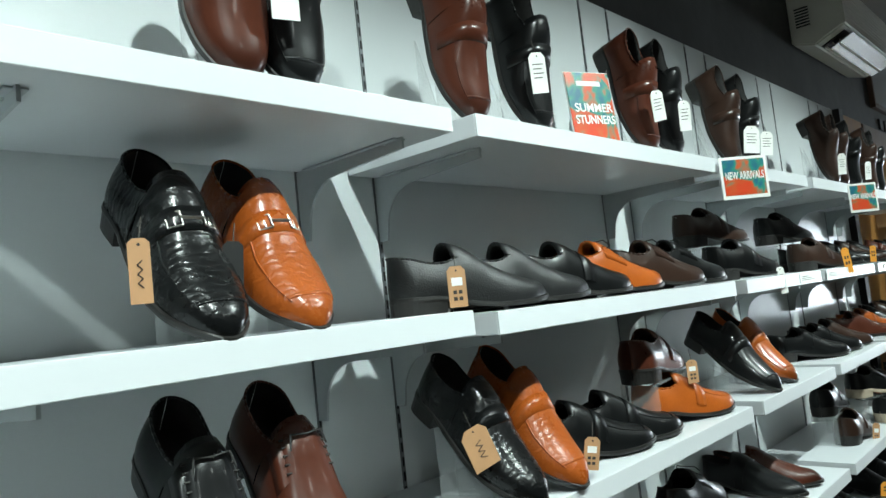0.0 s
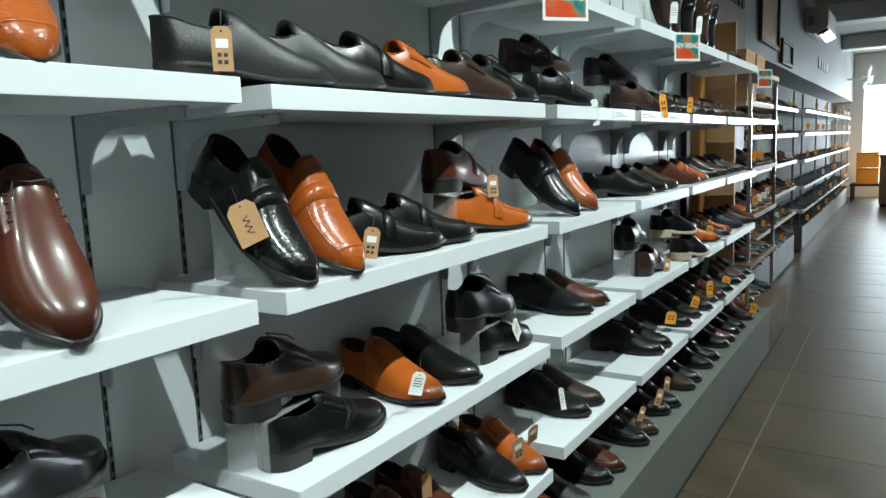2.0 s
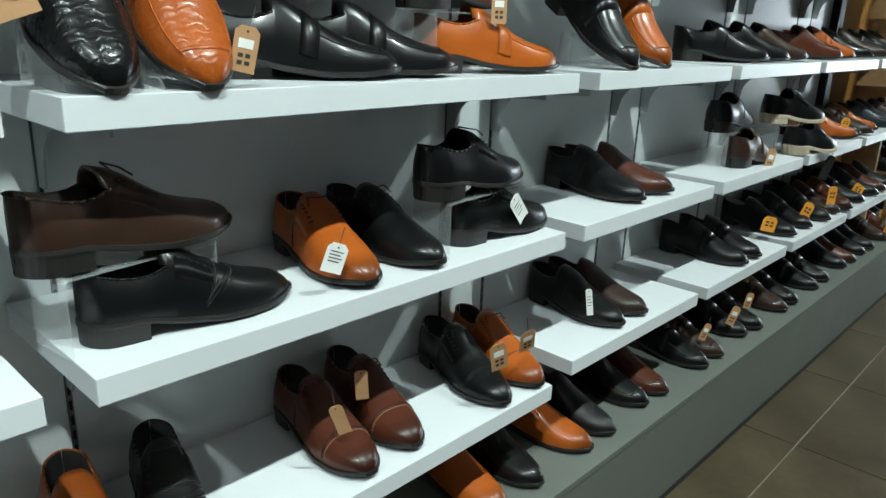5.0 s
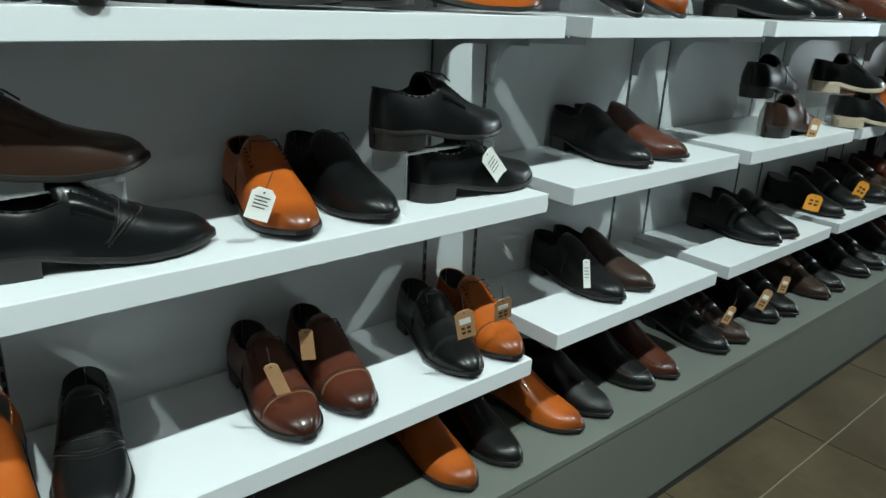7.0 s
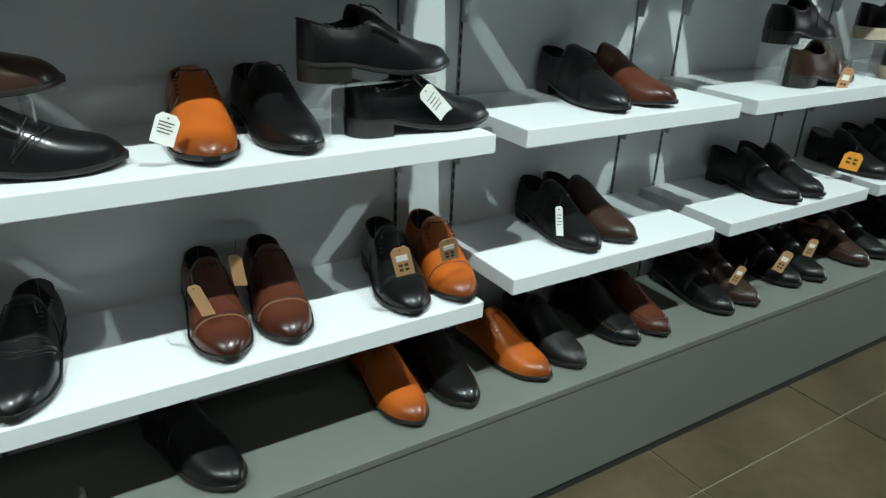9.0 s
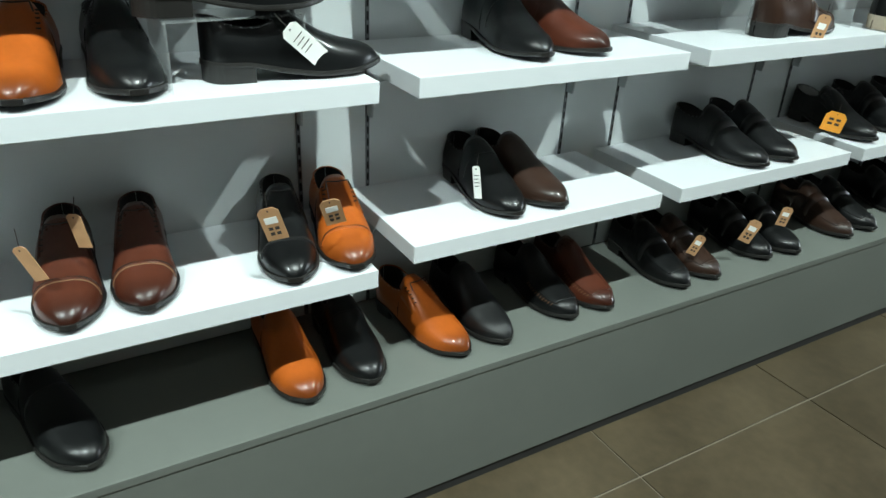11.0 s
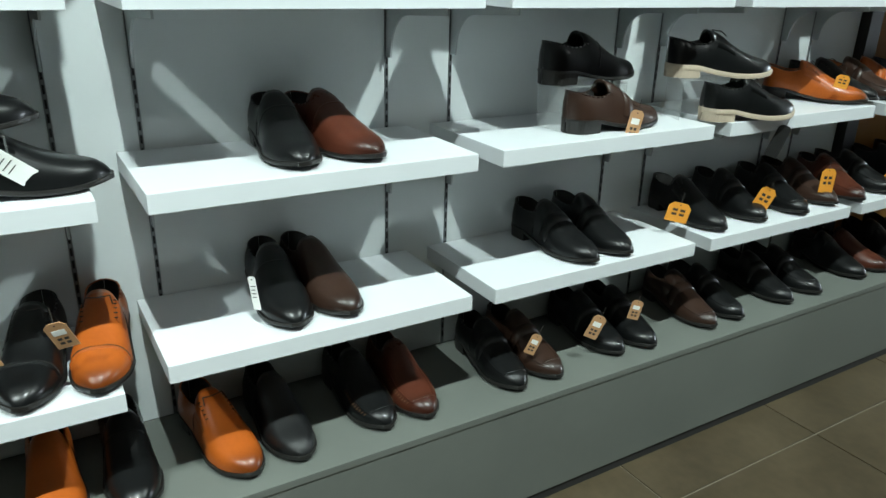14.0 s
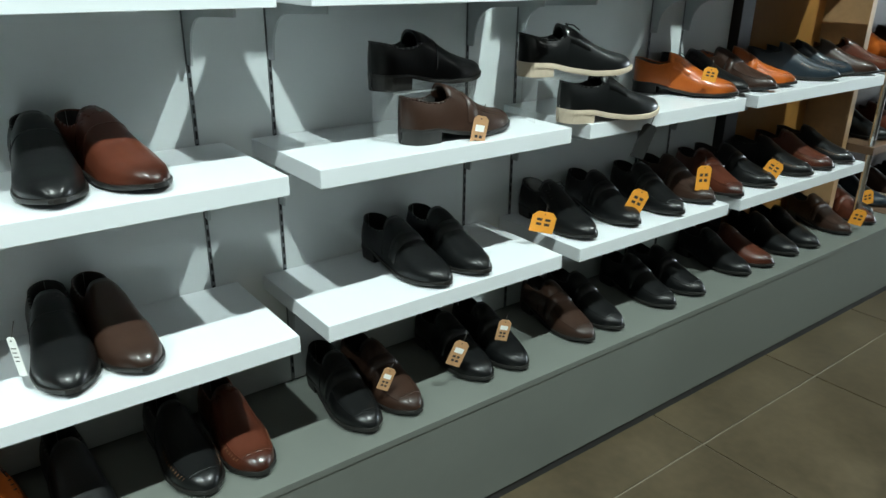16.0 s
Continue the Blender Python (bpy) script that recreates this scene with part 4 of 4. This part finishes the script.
def fill(y0, y1, zs, x, gap, tags=True):
    for z in zs:
        y = y0 + rnd.random() * gap
        while y < y1:
            c = rnd.choice(["black", "black", "darkbrown", "brown", "brown", "orange", "navy"])
            far_shoe(c, pose(x - LEN + rnd.uniform(-0.02, 0.01), y, z, 0, 0, rnd.uniform(-8, 12)))
            if tags and rnd.random() < 0.24:
                tag(rnd.choice(["yellow", "white", "yellow"]), x - 0.05, y + 0.06, z + 0.06, 0.05, 0.06, -30, 0, rnd.uniform(-15, 15))
            y += gap * rnd.uniform(0.8, 1.3)


fill(4.82, 5.65, (PLINTH, 0.61, 0.91, 1.20, 1.49), -0.71, 0.15)
fill(6.05, 8.8, (0.30, 0.555, 0.835, 1.115, 1.395, 1.655), -0.935, 0.15)

# the long rack's shoes, too small to pick apart
src = {c: FAR[c].children[0].data for c in FAR}
sole_src = FAR["black"].children[1].data
verts, faces, mats, slots_used = [], [], [], [M_SOLE] + [COLOURS[c][0] for c in src]
keys = list(src)
for z in (0.30, 0.495, 0.775, 1.085, 1.405, 1.675):
    y = 9.7
    while y < 16.9:
        m = pose(-0.925 - LEN + rnd.uniform(-0.02, 0.01), y, z, 0, 0, rnd.uniform(-8, 12))
        c = rnd.choice(keys + ["brown", "orange"])
        for me, slot in ((src[c], keys.index(c) + 1), (sole_src, 0)):
            o0 = len(verts)
            verts += [tuple(m @ v.co) for v in me.vertices]
            faces += [[o0 + i for i in p.vertices] for p in me.polygons]
            mats += [slot] * len(me.polygons)
        y += 0.165 * rnd.uniform(0.8, 1.3)
        if rnd.random() < 0.22:
            tag(rnd.choice(["yellow", "yellow", "white"]), -0.945, y - 0.08, z + 0.075, 0.06, 0.07, -30, 0, rnd.uniform(-15, 15))
me = bpy.data.meshes.new("rack_shoes")
me.from_pydata(verts, [], faces)
for m in slots_used:
    me.materials.append(m)
me.polygons.foreach_set("material_index", mats)
me.update()
tagged(new("rack_shoes", me), "rows of small dark leather shoes on far rack", "shoes", kind="stuff")

# shoe boxes beside the end bay's top shelf
for k, (by, bz) in enumerate(((4.85, 1.785), (5.2, 1.785), (4.9, 1.60))):
    sb = base("shoe_box", pose(-0.82, by, bz if k < 2 else 1.60), "brown cardboard shoe box with lid on shelf", "shoe box", "shoe boxes")
    part("box_body", box(-0.08, -0.15, 0, 0.08, 0.15, 0.09, 0.002), M_KRAFT, sb)
    part("lid", box(-0.083, -0.153, 0.075, 0.083, 0.153, 0.11, 0.002), M_KRAFT, sb)
thing("shelf", box(WALL + 0.004, 4.72, 1.755, -0.70, 5.70, 1.785, 0.002), M_WOOD, "oak veneered top shelf in end bay", "shelf", "end bay shelves")
thing("shelf", box(WALL + 0.004, 4.72, 1.57, -0.74, 5.70, 1.598, 0.002), M_WOOD, "oak veneered shelf in end bay", "shelf", "end bay shelves")

# ---- far end: window, counter, beam ----
M_SKYGLOW = glow("daylit_street", (0.78, 0.92, 1.0), 2.2)
we = base("wall_end", pose(0, 0, 0), "white shop front wall around a wide bright window", "wall", kind="structure")
part("lower_wall", box(WALL - 0.6, Y1, 0, X1 + 0.2, Y1 + 0.2, 0.35), M_WHITEP, we)
part("upper_wall", box(WALL - 0.6, Y1, 2.35, X1 + 0.2, Y1 + 0.2, CEIL), M_WHITEP, we)
part("side_pier", box(WALL - 0.6, Y1, 0.35, -0.78, Y1 + 0.2, 2.35), M_WHITEP, we)
part("side_pier", box(X1 - 0.2, Y1, 0.35, X1 + 0.2, Y1 + 0.2, 2.35), M_WHITEP, we)
thing("backdrop", box(-3, Y1 + 0.6, -0.5, 6, Y1 + 0.62, 3.2), M_SKYGLOW, "bright daylit street beyond the window", "backdrop", kind="structure")
for y in (10.8, 14.4):
    thing("ceiling_beam", box(WALL - 0.018, y, CEIL - 0.22, X1, y + 0.4, CEIL, 0.005), M_WHITEP, "white painted ceiling beam across the shop", "beam", kind="structure")
ct = base("counter", pose(0.25, 15.9, 0), "oak veneered shop counter near the window", "counter")
part("front_panel", box(-0.62, -0.25, 0.05, 0.75, 0.25, 0.92, 0.004), M_WOOD, ct)
part("worktop", box(-0.66, -0.29, 0.92, 0.79, 0.29, 0.96, 0.004), M_WOOD, ct)
part("toe_kick", box(-0.60, -0.23, 0, 0.73, 0.23, 0.05), M_KICK, ct)
for k in range(2):
    sb = base("carton", pose(-0.62, 17.2, 0.35 + 0.32 * k), "yellow carton stacked below the window", "carton", "yellow cartons")
    part("carton_body", box(-0.2, -0.2, 0, 0.2, 0.2, 0.30, 0.004), M_YELLOW, sb)
    part("flap", box(-0.203, -0.2, 0.28, 0.203, 0.0, 0.306, 0.002), M_YELLOW, sb)
tb = base("low_bench", pose(-0.62, 17.2, 0), "dark low bench beneath stacked cartons", "bench")
part("seat", box(-0.3, -0.3, 0.30, 0.3, 0.3, 0.35, 0.004), M_KICK, tb)
for ax in (-0.26, 0.26):
    for ay in (-0.26, 0.26):
        part("leg", box(ax - 0.025, ay - 0.025, 0, ax + 0.025, ay + 0.025, 0.30, 0.002), M_KICK, tb)


def wall_fan(x, y, z):
    f = base("wall_fan", pose(x, y, z, 0, 0, -15), "white wall fan with still blades", "fan")
    part("bracket", rod((-0.315, 0, 0.02), (0, 0, 0), 0.02), M_WHITEP, f)
    part("motor", rod((-0.06, 0, 0), (0.05, 0, 0), 0.06, n=20), M_WHITEP, f)
    for k in range(3):
        bl = part("blade", slab([(0.04, -0.05), (0.21, -0.09), (0.23, 0.0), (0.20, 0.08), (0.04, 0.04)], 0.006, 0), M_WHITEP, f)
        bl.matrix_local = pose(0.05, 0, 0, 0, 0, 0) @ Euler((k * 2.094, 0.25, 0)).to_matrix().to_4x4()
    for rr in (0.12, 0.19, 0.25):
        bm = bmesh.new()
        pts = [(0.09, rr * math.cos(a * math.pi / 12), rr * math.sin(a * math.pi / 12)) for a in range(24)]
        for p, q in zip(pts, pts[1:] + pts[:1]):
            rod(p, q, 0.003, bm, 5)
        part("guard_ring", bm, M_WHITEP, f)


wall_fan(-0.66, 16.0, 2.36)

# ---- floor tiles ----
tile_bm = box(0.0025, 0.0025, -0.004, 0.5975, 0.5975, 0.0, 0.0012)
tile_mesh = mesh_of("tile", tile_bm, M_TILE)
x = -0.455 - 0.6
while x < X1 - 0.1:
    y = 2.86 - 0.6 * 8
    while y < Y1 - 0.2:
        t = new("tile", tile_mesh)
        t.location = (x, y, 0)
        t.parent = fl
        y += 0.6
    x += 0.6
